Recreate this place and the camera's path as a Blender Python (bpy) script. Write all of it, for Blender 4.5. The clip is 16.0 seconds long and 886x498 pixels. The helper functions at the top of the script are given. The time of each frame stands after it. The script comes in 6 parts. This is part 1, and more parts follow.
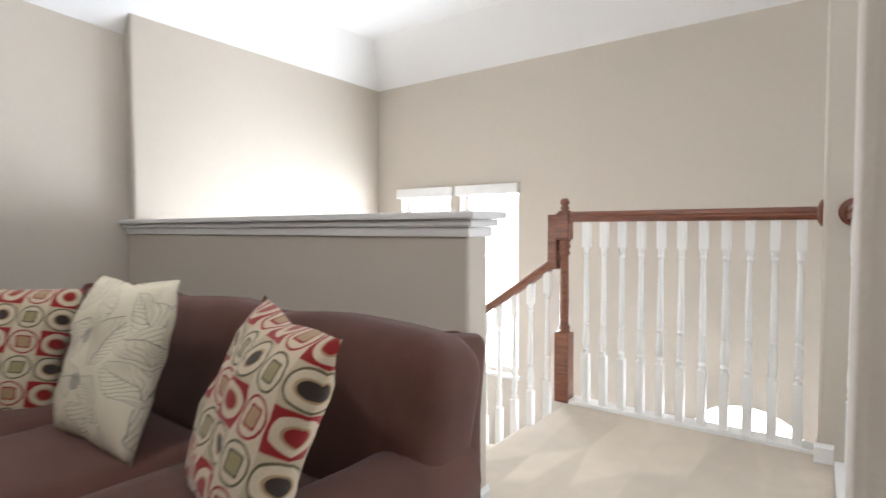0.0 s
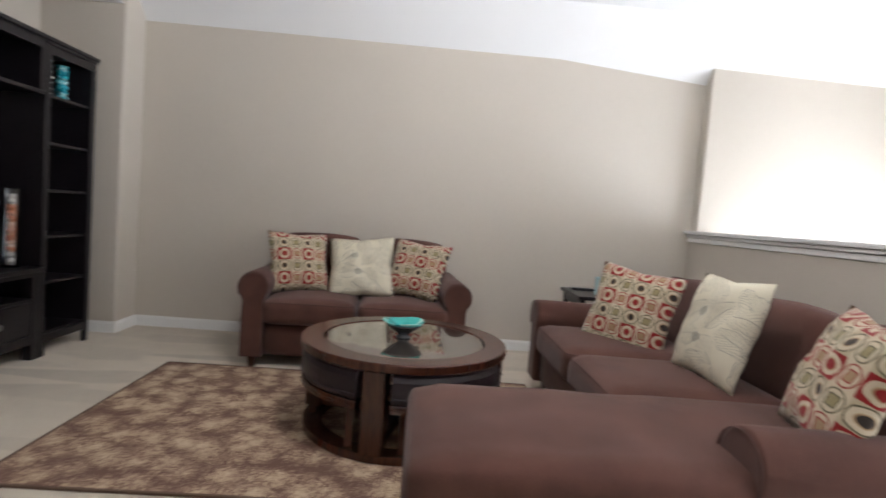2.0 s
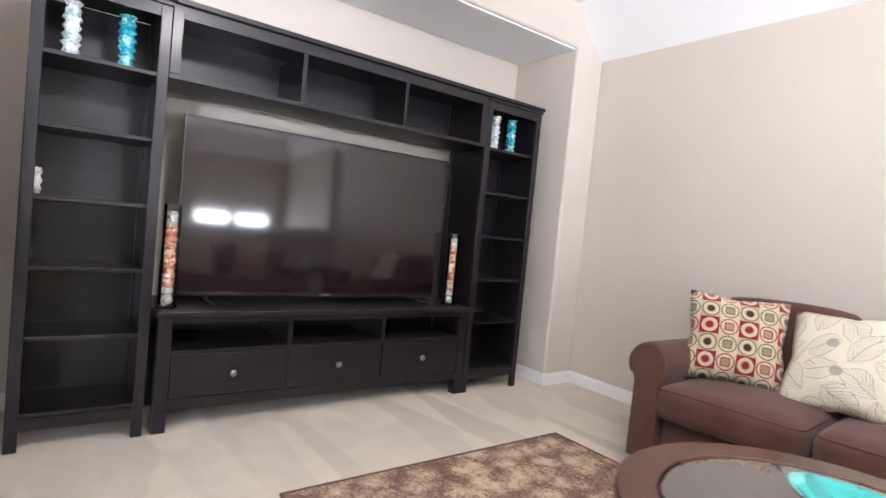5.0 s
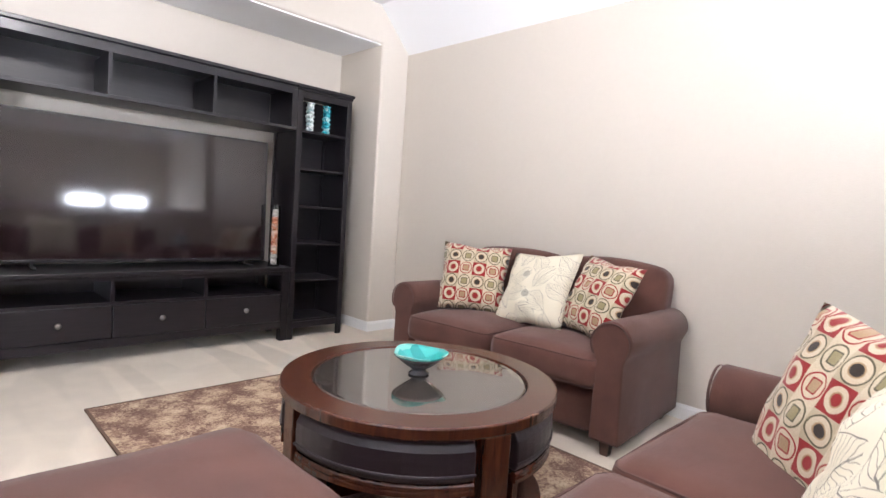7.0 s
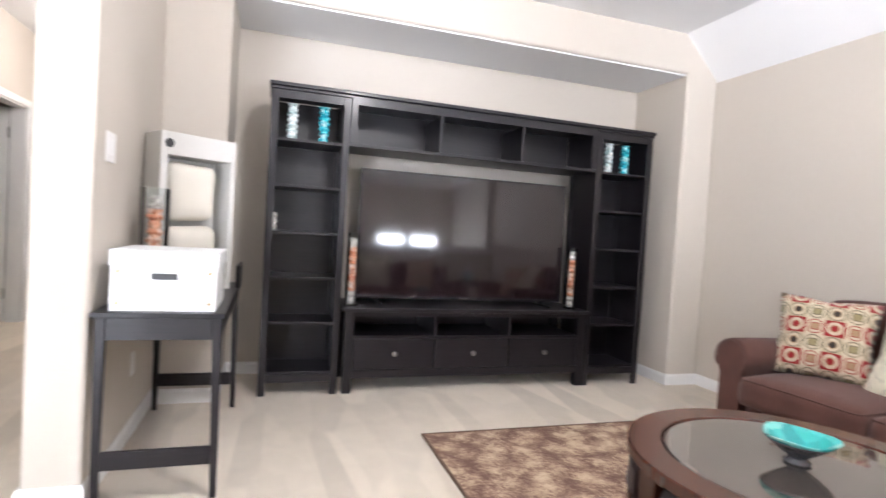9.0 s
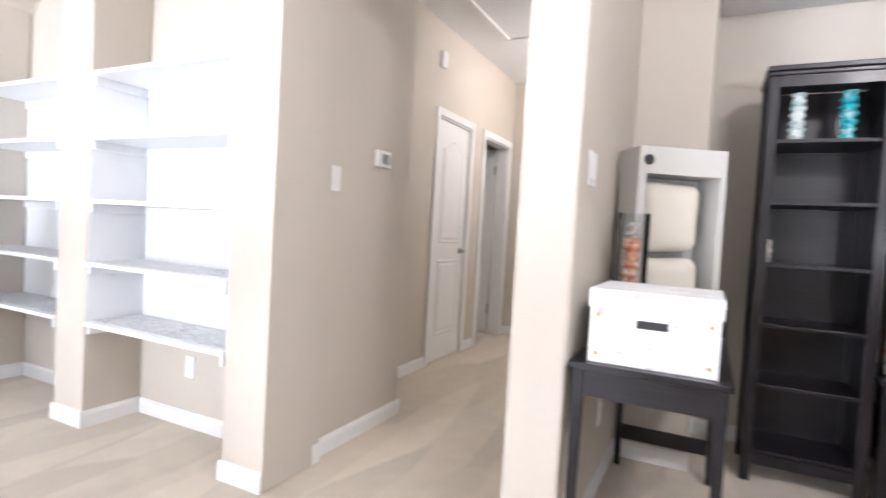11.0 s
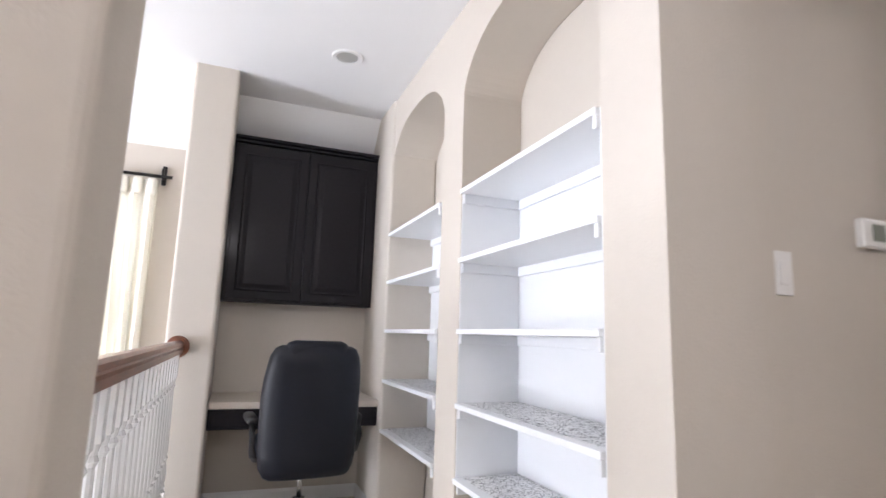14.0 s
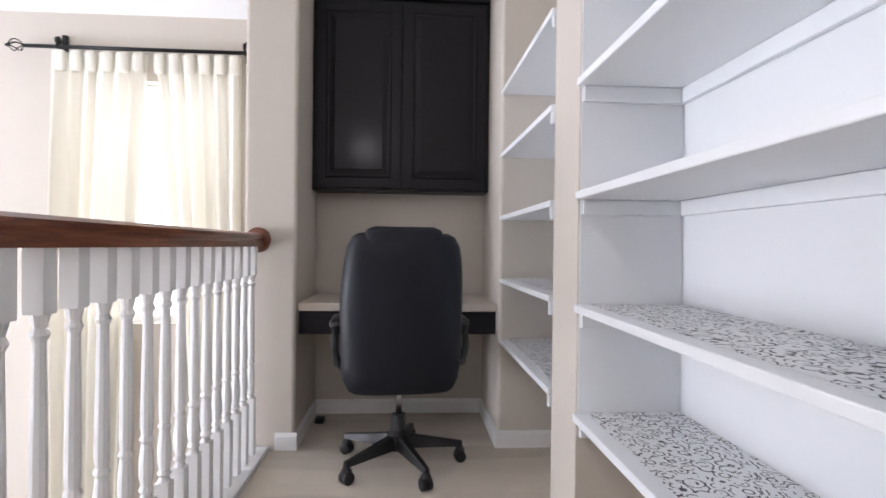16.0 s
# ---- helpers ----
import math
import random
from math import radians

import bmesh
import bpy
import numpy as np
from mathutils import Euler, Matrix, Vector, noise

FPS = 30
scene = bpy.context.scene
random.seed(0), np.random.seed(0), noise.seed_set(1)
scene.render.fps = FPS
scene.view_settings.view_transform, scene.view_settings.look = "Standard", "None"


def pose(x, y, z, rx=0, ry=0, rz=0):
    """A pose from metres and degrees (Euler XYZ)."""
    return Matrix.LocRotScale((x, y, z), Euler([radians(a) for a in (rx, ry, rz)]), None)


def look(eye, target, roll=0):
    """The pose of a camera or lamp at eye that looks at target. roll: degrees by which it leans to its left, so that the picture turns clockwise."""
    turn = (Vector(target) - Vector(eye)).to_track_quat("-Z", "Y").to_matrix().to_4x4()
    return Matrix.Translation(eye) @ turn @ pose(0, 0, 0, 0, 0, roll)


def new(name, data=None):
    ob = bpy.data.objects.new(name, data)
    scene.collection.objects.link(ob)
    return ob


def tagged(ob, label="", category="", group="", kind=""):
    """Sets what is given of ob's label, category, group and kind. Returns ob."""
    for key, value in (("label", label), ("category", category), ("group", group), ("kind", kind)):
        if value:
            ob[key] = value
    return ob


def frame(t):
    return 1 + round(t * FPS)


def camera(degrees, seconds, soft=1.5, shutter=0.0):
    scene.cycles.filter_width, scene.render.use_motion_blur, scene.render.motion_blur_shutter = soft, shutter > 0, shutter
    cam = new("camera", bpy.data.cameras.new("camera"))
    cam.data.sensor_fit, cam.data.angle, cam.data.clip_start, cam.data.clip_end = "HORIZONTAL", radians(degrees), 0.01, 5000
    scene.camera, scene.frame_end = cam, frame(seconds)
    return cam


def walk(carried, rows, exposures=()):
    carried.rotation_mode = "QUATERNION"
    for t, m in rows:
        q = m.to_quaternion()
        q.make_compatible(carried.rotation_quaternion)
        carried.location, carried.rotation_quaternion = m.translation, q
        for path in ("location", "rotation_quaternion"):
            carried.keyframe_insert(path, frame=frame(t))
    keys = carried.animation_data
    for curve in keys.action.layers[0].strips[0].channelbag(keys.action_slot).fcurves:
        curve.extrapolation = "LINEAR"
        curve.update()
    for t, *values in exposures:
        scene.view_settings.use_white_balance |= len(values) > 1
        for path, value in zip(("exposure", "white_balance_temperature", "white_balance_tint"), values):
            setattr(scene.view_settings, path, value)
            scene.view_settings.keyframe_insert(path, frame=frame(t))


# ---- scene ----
cam = camera(79.5, 16.0, shutter=0.5)
PATH = [
    (0, (0.439, 0.282, 1.055), (-0.765, 1.877, 0.974), -0.2),
    (0.5, (0.567, 0.079, 1.068), (-0.811, 1.528, 0.999), 0.7),
    (1, (0.718, -0.158, 1.067), (-0.939, 0.959, 0.994), 2.2),
    (1.5, (0.933, -0.38, 1.059), (-0.983, 0.185, 0.963), 4.0),
    (2, (1.045, -0.43, 1.088), (-0.949, -0.336, 0.959), 4.5),
    (2.5, (1.075, -0.525, 1.135), (-0.91, -0.708, 0.966), 5.1),
    (3, (0.866, -0.56, 1.059), (-1.037, -1.159, 0.913), 5.6),
    (3.5, (0.691, -0.472, 1.071), (-1.043, -1.462, 0.951), 5.5),
    (4, (0.397, -0.432, 1.065), (-1.138, -1.71, 0.969), 5.6),
    (4.2, (0.297, -0.409, 1.087), (-1.153, -1.784, 0.994), 5.7),
    (6.3, (-0.45, 0.746, 1.033), (-1.507, -0.95, 0.96), 5.0),
    (6.5, (-0.411, 0.829, 1.03), (-1.569, -0.798, 0.932), 4.9),
    (7, (-0.267, 0.987, 1.068), (-1.674, -0.427, 0.933), 3.8),
    (7.5, (-0.202, 0.989, 1.062), (-1.621, -0.414, 0.927), 2.9),
    (8, (-0.171, 0.931, 1.113), (-1.537, -0.525, 0.995), 2.7),
    (8.5, (-0.106, 0.811, 1.109), (-1.069, -0.941, 1.031), 3.0),
    (9, (-0.026, 0.749, 1.107), (-0.64, -1.153, 1.041), 3.5),
    (9.5, (0.02, 0.647, 1.095), (-0.307, -1.325, 1.036), 3.5),
    (10, (0.019, 0.51, 1.108), (0.059, -1.488, 1.048), 3.4),
    (10.2, (0.07, 0.442, 1.113), (0.298, -1.544, 1.044), 3.4),
    (12.3, (0.282, -0.05, 1.168), (1.83, -1.31, 1.285), 2.5),
    (12.5, (0.295, -0.071, 1.177), (1.903, -1.246, 1.356), 2.4),
    (13, (0.394, -0.148, 1.179), (2.123, -1.117, 1.45), 2.2),
    (13.5, (0.617, -0.324, 1.189), (2.408, -1.158, 1.502), 2.0),
    (14, (0.83, -0.482, 1.139), (2.672, -1.19, 1.462), 1.8),
    (14.5, (1.027, -0.647, 1.096), (2.939, -1.157, 1.387), 1.5),
    (15, (1.284, -0.782, 1.026), (3.238, -1.178, 1.189), 1.4),
    (15.5, (1.472, -0.838, 1.006), (3.444, -1.167, 1.046), 1.0),
    (16, (1.555, -0.93, 1.014), (3.551, -1.064, 1.004), 0.7),
]
EXPOSURES = [(0, 0.0, 6250, 12), (1, -0.05, 6250, 12), (1.5, 0.0, 6200, 12), (2.5, 0.58, 6200, 13), (3.5, 1.05, 6150, 13), (4, 1.27, 6100, 16), (6.5, 1.33, 6080, 17), (9, 1.3, 6080, 16), (10, 1.32, 6080, 16), (12.5, 0.45, 6150, 18), (13.5, 0.42, 6150, 18), (14, 0.5, 6150, 18), (14.5, 0.3, 6150, 19), (16, 0.15, 6150, 19)]
walk(cam, [(t, look(eye, target, roll)) for t, eye, target, roll in PATH], EXPOSURES)

# ---- world and lights ----
wd = bpy.data.worlds.new("sky_world")
scene.world = wd
wd.use_nodes = True
wn = wd.node_tree.nodes
wl = wd.node_tree.links
sky = wn.new("ShaderNodeTexSky")
sky.sky_type = "NISHITA"
sky.sun_disc = False
sky.sun_elevation = radians(38)
sky.sun_rotation = radians(150)
wn["Background"].inputs[1].default_value = 0.12
wl.new(sky.outputs[0], wn["Background"].inputs[0])

sun = new("sun", bpy.data.lights.new("sun", "SUN"))
sun.data.energy = 2.0
sun.data.angle = radians(0.6)
sun.data.color = (1.0, 0.95, 0.88)
sun.matrix_world = look((0, 0, 20), (10.0, 17.3, -15.6 + 20))


def window_lamp(name, eye, target, sx, sy, power, color=(0.90, 0.955, 1.0)):
    """Daylight standing in a window's opening."""
    lamp = new(name, bpy.data.lights.new(name, "AREA"))
    lamp.data.shape = "RECTANGLE"
    lamp.data.size, lamp.data.size_y = sx, sy
    lamp.data.energy = power
    lamp.data.color = color
    lamp.matrix_world = look(eye, target)
    return lamp


window_lamp("daylight_north", (-2.37, 4.27, 0.6), (-2.37, 0, 1.2), 1.25, 1.5, 190)
window_lamp("daylight_arch", (0.0, 4.27, -1.2), (0.0, 0, -0.7), 1.3, 1.6, 100)
window_lamp("daylight_east", (5.06, 0.63, 1.26), (0, 0.63, 1.0), 0.9, 1.4, 9)
# fill in the added foyer opening, to light the bookshelves from the front
window_lamp("foyer_fill", (3.0, 4.26, 0.65), (3.0, 0, 1.1), 1.3, 2.4, 170)


# ---- materials ----
def mat(name, color, rough=0.6, metal=0.0, grain=0.0, scale=60.0, bump=0.0, bscale=200.0, big=0.0, bigscale=1.5, spec=0.5, sheen=0.0, coat=0.0, per=0.0):
    """Plain surface with variation at two scales and fine relief."""
    m = bpy.data.materials.new(name)
    m.use_nodes = True
    n, l = m.node_tree.nodes, m.node_tree.links
    b = n["Principled BSDF"]
    b.inputs["Roughness"].default_value = rough
    b.inputs["Metallic"].default_value = metal
    b.inputs["Specular IOR Level"].default_value = spec
    b.inputs["Sheen Weight"].default_value = sheen
    b.inputs["Coat Weight"].default_value = coat
    b.inputs["Base Color"].default_value = (*color, 1)
    tc = n.new("ShaderNodeTexCoord")
    if grain or big or per:
        def noise_tex(s, d):
            t = n.new("ShaderNodeTexNoise")
            t.inputs["Scale"].default_value = s
            t.inputs["Detail"].default_value = d
            l.new(tc.outputs["Object"], t.inputs["Vector"])
            return t
        a = noise_tex(scale, 4)
        c = noise_tex(bigscale, 3)
        m1 = n.new("ShaderNodeMath"); m1.operation = "MULTIPLY_ADD"
        m1.inputs[1].default_value = grain * 2
        m1.inputs[2].default_value = 1 - grain
        l.new(a.outputs[0], m1.inputs[0])
        m2 = n.new("ShaderNodeMath"); m2.operation = "MULTIPLY_ADD"
        m2.inputs[1].default_value = big * 2
        m2.inputs[2].default_value = 1 - big
        l.new(c.outputs[0], m2.inputs[0])
        m3 = n.new("ShaderNodeMath"); m3.operation = "MULTIPLY"
        l.new(m1.outputs[0], m3.inputs[0]); l.new(m2.outputs[0], m3.inputs[1])
        out = m3
        if per:
            oi = n.new("ShaderNodeObjectInfo")
            m4 = n.new("ShaderNodeMath"); m4.operation = "MULTIPLY_ADD"
            m4.inputs[1].default_value = per * 2
            m4.inputs[2].default_value = 1 - per
            l.new(oi.outputs["Random"], m4.inputs[0])
            m5 = n.new("ShaderNodeMath"); m5.operation = "MULTIPLY"
            l.new(m3.outputs[0], m5.inputs[0]); l.new(m4.outputs[0], m5.inputs[1])
            out = m5
        v = n.new("ShaderNodeVectorMath"); v.operation = "SCALE"
        v.inputs[0].default_value = color
        l.new(out.outputs[0], v.inputs["Scale"])
        l.new(v.outputs[0], b.inputs["Base Color"])
    if bump:
        t = n.new("ShaderNodeTexNoise")
        t.inputs["Scale"].default_value = bscale
        t.inputs["Detail"].default_value = 3
        l.new(tc.outputs["Object"], t.inputs["Vector"])
        bp = n.new("ShaderNodeBump")
        bp.inputs["Strength"].default_value = bump
        bp.inputs["Distance"].default_value = 0.004
        l.new(t.outputs[0], bp.inputs["Height"])
        l.new(bp.outputs[0], b.inputs["Normal"])
    return m


def wood(name, dark, light, rough=0.3, coat=0.3, stretch=(1.0, 14.0, 14.0), spec=0.5):
    m = bpy.data.materials.new(name)
    m.use_nodes = True
    n, l = m.node_tree.nodes, m.node_tree.links
    b = n["Principled BSDF"]
    b.inputs["Roughness"].default_value = rough
    b.inputs["Coat Weight"].default_value = coat
    b.inputs["Coat Roughness"].default_value = 0.15
    b.inputs["Specular IOR Level"].default_value = spec
    tc = n.new("ShaderNodeTexCoord")
    mp = n.new("ShaderNodeMapping")
    mp.inputs["Scale"].default_value = stretch
    l.new(tc.outputs["Object"], mp.inputs[0])
    t = n.new("ShaderNodeTexNoise")
    t.inputs["Scale"].default_value = 5
    t.inputs["Detail"].default_value = 6
    t.inputs["Distortion"].default_value = 1.2
    l.new(mp.outputs[0], t.inputs["Vector"])
    r = n.new("ShaderNodeValToRGB")
    r.color_ramp.elements[0].position, r.color_ramp.elements[1].position = 0.32, 0.7
    r.color_ramp.elements[0].color, r.color_ramp.elements[1].color = (*dark, 1), (*light, 1)
    l.new(t.outputs[0], r.inputs[0])
    l.new(r.outputs[0], b.inputs["Base Color"])
    bp = n.new("ShaderNodeBump")
    bp.inputs["Strength"].default_value = 0.12
    bp.inputs["Distance"].default_value = 0.002
    l.new(t.outputs[0], bp.inputs["Height"])
    l.new(bp.outputs[0], b.inputs["Normal"])
    return m


def ramp(n, stops, mode="LINEAR"):
    r = n.new("ShaderNodeValToRGB")
    r.color_ramp.interpolation = mode
    while len(r.color_ramp.elements) < len(stops):
        r.color_ramp.elements.new(0.5)
    for e, (p, c) in zip(r.color_ramp.elements, stops):
        e.position, e.color = p, (*c, 1)
    return r


def calc(n, l, op, a, b=None, c=None):
    k = n.new("ShaderNodeMath")
    k.operation = op
    for i, v in enumerate((a, b, c)):
        if v is None:
            continue
        if isinstance(v, (int, float)):
            k.inputs[i].default_value = v
        else:
            l.new(v, k.inputs[i])
    return k.outputs[0]


def carpet_material():
    m = bpy.data.materials.new("carpet_pile")
    m.use_nodes = True
    n, l = m.node_tree.nodes, m.node_tree.links
    b = n["Principled BSDF"]
    b.inputs["Roughness"].default_value = 0.95
    b.inputs["Specular IOR Level"].default_value = 0.1
    b.inputs["Sheen Weight"].default_value = 0.25
    tc = n.new("ShaderNodeTexCoord")
    fine = n.new("ShaderNodeTexNoise"); fine.inputs["Scale"].default_value = 220; fine.inputs["Detail"].default_value = 3
    l.new(tc.outputs["Object"], fine.inputs["Vector"])
    mid = n.new("ShaderNodeTexNoise"); mid.inputs["Scale"].default_value = 7; mid.inputs["Detail"].default_value = 4; mid.inputs["Distortion"].default_value = 0.6
    l.new(tc.outputs["Object"], mid.inputs["Vector"])
    # strokes of the vacuum cleaner: long patches of pile laid one way or the other
    mp = n.new("ShaderNodeMapping"); mp.inputs["Rotation"].default_value = (0, 0, radians(24)); mp.inputs["Scale"].default_value = (3.4, 0.75, 1)
    l.new(tc.outputs["Object"], mp.inputs[0])
    vor = n.new("ShaderNodeTexVoronoi"); vor.feature = "SMOOTH_F1"; vor.inputs["Scale"].default_value = 1.6; vor.inputs["Randomness"].default_value = 0.9; vor.inputs["Smoothness"].default_value = 0.15
    l.new(mp.outputs[0], vor.inputs["Vector"])
    sep = n.new("ShaderNodeSeparateColor"); l.new(vor.outputs["Color"], sep.inputs[0])
    k = calc(n, l, "MULTIPLY_ADD", sep.outputs[0], 0.26, 0.745)
    k = calc(n, l, "ADD", k, calc(n, l, "MULTIPLY", mid.outputs[0], 0.20))
    k = calc(n, l, "ADD", k, calc(n, l, "MULTIPLY_ADD", fine.outputs[0], 0.36, -0.18))
    v = n.new("ShaderNodeVectorMath"); v.operation = "SCALE"; v.inputs[0].default_value = (0.64, 0.562, 0.46)
    l.new(k, v.inputs["Scale"])
    l.new(v.outputs[0], b.inputs["Base Color"])
    bp = n.new("ShaderNodeBump"); bp.inputs["Strength"].default_value = 0.6; bp.inputs["Distance"].default_value = 0.006
    l.new(fine.outputs[0], bp.inputs["Height"]); l.new(bp.outputs[0], b.inputs["Normal"])
    return m


def rug_material():
    m = bpy.data.materials.new("rug_weave")
    m.use_nodes = True
    n, l = m.node_tree.nodes, m.node_tree.links
    b = n["Principled BSDF"]
    b.inputs["Roughness"].default_value = 0.95
    b.inputs["Specular IOR Level"].default_value = 0.1
    tc = n.new("ShaderNodeTexCoord")
    warp = n.new("ShaderNodeTexNoise"); warp.inputs["Scale"].default_value = 14; warp.inputs["Detail"].default_value = 4
    l.new(tc.outputs["Object"], warp.inputs["Vector"])
    add = n.new("ShaderNodeMixRGB"); add.blend_type = "ADD"; add.inputs[0].default_value = 0.09
    l.new(tc.outputs["Object"], add.inputs[1]); l.new(warp.outputs["Color"], add.inputs[2])
    flower = n.new("ShaderNodeTexVoronoi"); flower.feature = "SMOOTH_F1"; flower.inputs["Scale"].default_value = 8.5; flower.inputs["Smoothness"].default_value = 0.35
    l.new(add.outputs[0], flower.inputs["Vector"])
    petals = n.new("ShaderNodeTexNoise"); petals.inputs["Scale"].default_value = 46; petals.inputs["Detail"].default_value = 4; petals.inputs["Distortion"].default_value = 1.5
    l.new(tc.outputs["Object"], petals.inputs["Vector"])
    fine = n.new("ShaderNodeTexNoise"); fine.inputs["Scale"].default_value = 240
    l.new(tc.outputs["Object"], fine.inputs["Vector"])
    k = calc(n, l, "MULTIPLY_ADD", petals.outputs[0], 1.5, calc(n, l, "MULTIPLY_ADD", flower.outputs["Distance"], -0.9, 0.16))
    k = calc(n, l, "ADD", k, calc(n, l, "MULTIPLY_ADD", fine.outputs[0], 0.24, -0.12))
    r = ramp(n, [(0.22, (0.17, 0.10, 0.075)), (0.38, (0.27, 0.175, 0.13)), (0.5, (0.34, 0.235, 0.17)), (0.62, (0.45, 0.33, 0.225)), (0.85, (0.56, 0.43, 0.30))])
    l.new(k, r.inputs[0])
    l.new(r.outputs[0], b.inputs["Base Color"])
    bp = n.new("ShaderNodeBump"); bp.inputs["Strength"].default_value = 0.4; bp.inputs["Distance"].default_value = 0.004
    l.new(fine.outputs[0], bp.inputs["Height"]); l.new(bp.outputs[0], b.inputs["Normal"])
    return m


def medallion_material():
    """Woven rows of ringed circles and squares in red, olive and cream."""
    m = bpy.data.materials.new("medallion_fabric")
    m.use_nodes = True
    n, l = m.node_tree.nodes, m.node_tree.links
    b = n["Principled BSDF"]
    b.inputs["Roughness"].default_value = 0.9
    b.inputs["Specular IOR Level"].default_value = 0.15
    b.inputs["Sheen Weight"].default_value = 0.2
    tc = n.new("ShaderNodeTexCoord")
    s = n.new("ShaderNodeSeparateXYZ"); l.new(tc.outputs["Object"], s.inputs[0])
    P = 0.084
    u = calc(n, l, "MULTIPLY_ADD", s.outputs[0], 1 / P, 50.0)
    v = calc(n, l, "MULTIPLY_ADD", s.outputs[2], 1 / P, 50.0)
    iu, iv = calc(n, l, "FLOOR", u), calc(n, l, "FLOOR", v)
    fu = calc(n, l, "SUBTRACT", calc(n, l, "FRACT", u), 0.5)
    fv = calc(n, l, "SUBTRACT", calc(n, l, "FRACT", v), 0.5)
    au, av = calc(n, l, "ABSOLUTE", fu), calc(n, l, "ABSOLUTE", fv)
    circ = calc(n, l, "SQRT", calc(n, l, "ADD", calc(n, l, "MULTIPLY", fu, fu), calc(n, l, "MULTIPLY", fv, fv)))
    sq = calc(n, l, "MULTIPLY", calc(n, l, "SMOOTH_MAX", au, av, 0.12), 1.0)
    par = calc(n, l, "MODULO", iu, 2.0)
    row = calc(n, l, "MODULO", iv, 2.0)
    outer = circ
    inner = n.new("ShaderNodeMix"); inner.data_type = "FLOAT"
    l.new(par, inner.inputs[0]); l.new(circ, inner.inputs[2]); l.new(sq, inner.inputs[3])
    inn = inner.outputs[0]
    cream, red, olive, tan, dark = (0.52, 0.44, 0.32), (0.25, 0.018, 0.018), (0.105, 0.092, 0.055), (0.34, 0.23, 0.13), (0.040, 0.030, 0.024)
    def pick(f, a, c):
        k = n.new("ShaderNodeMixRGB")
        l.new(f, k.inputs[0])
        for i, w in ((1, a), (2, c)):
            if isinstance(w, tuple):
                k.inputs[i].default_value = (*w, 1)
            else:
                l.new(w, k.inputs[i])
        return k.outputs[0]
    hue = pick(row, red, dark)
    other = pick(row, tan, (0.27, 0.23, 0.12))
    core = pick(par, hue, other)
    ground = pick(par, pick(row, red, (0.42, 0.35, 0.24)), cream)
    ring = pick(row, red, olive)
    col = pick(calc(n, l, "LESS_THAN", outer, 0.47), ground, ring)
    col = pick(calc(n, l, "LESS_THAN", outer, 0.41), col, cream)
    col = pick(calc(n, l, "LESS_THAN", inn, 0.245), col, pick(par, tan, pick(row, red, olive)))
    col = pick(calc(n, l, "LESS_THAN", inn, 0.195), col, core)
    fine = n.new("ShaderNodeTexNoise"); fine.inputs["Scale"].default_value = 320; fine.inputs["Detail"].default_value = 2
    l.new(tc.outputs["Object"], fine.inputs["Vector"])
    sc = n.new("ShaderNodeVectorMath"); sc.operation = "SCALE"
    l.new(col, sc.inputs[0]); l.new(calc(n, l, "MULTIPLY_ADD", fine.outputs[0], 0.5, 0.75), sc.inputs["Scale"])
    l.new(sc.outputs[0], b.inputs["Base Color"])
    bp = n.new("ShaderNodeBump"); bp.inputs["Strength"].default_value = 0.35; bp.inputs["Distance"].default_value = 0.003
    l.new(fine.outputs[0], bp.inputs["Height"]); l.new(bp.outputs[0], b.inputs["Normal"])
    return m


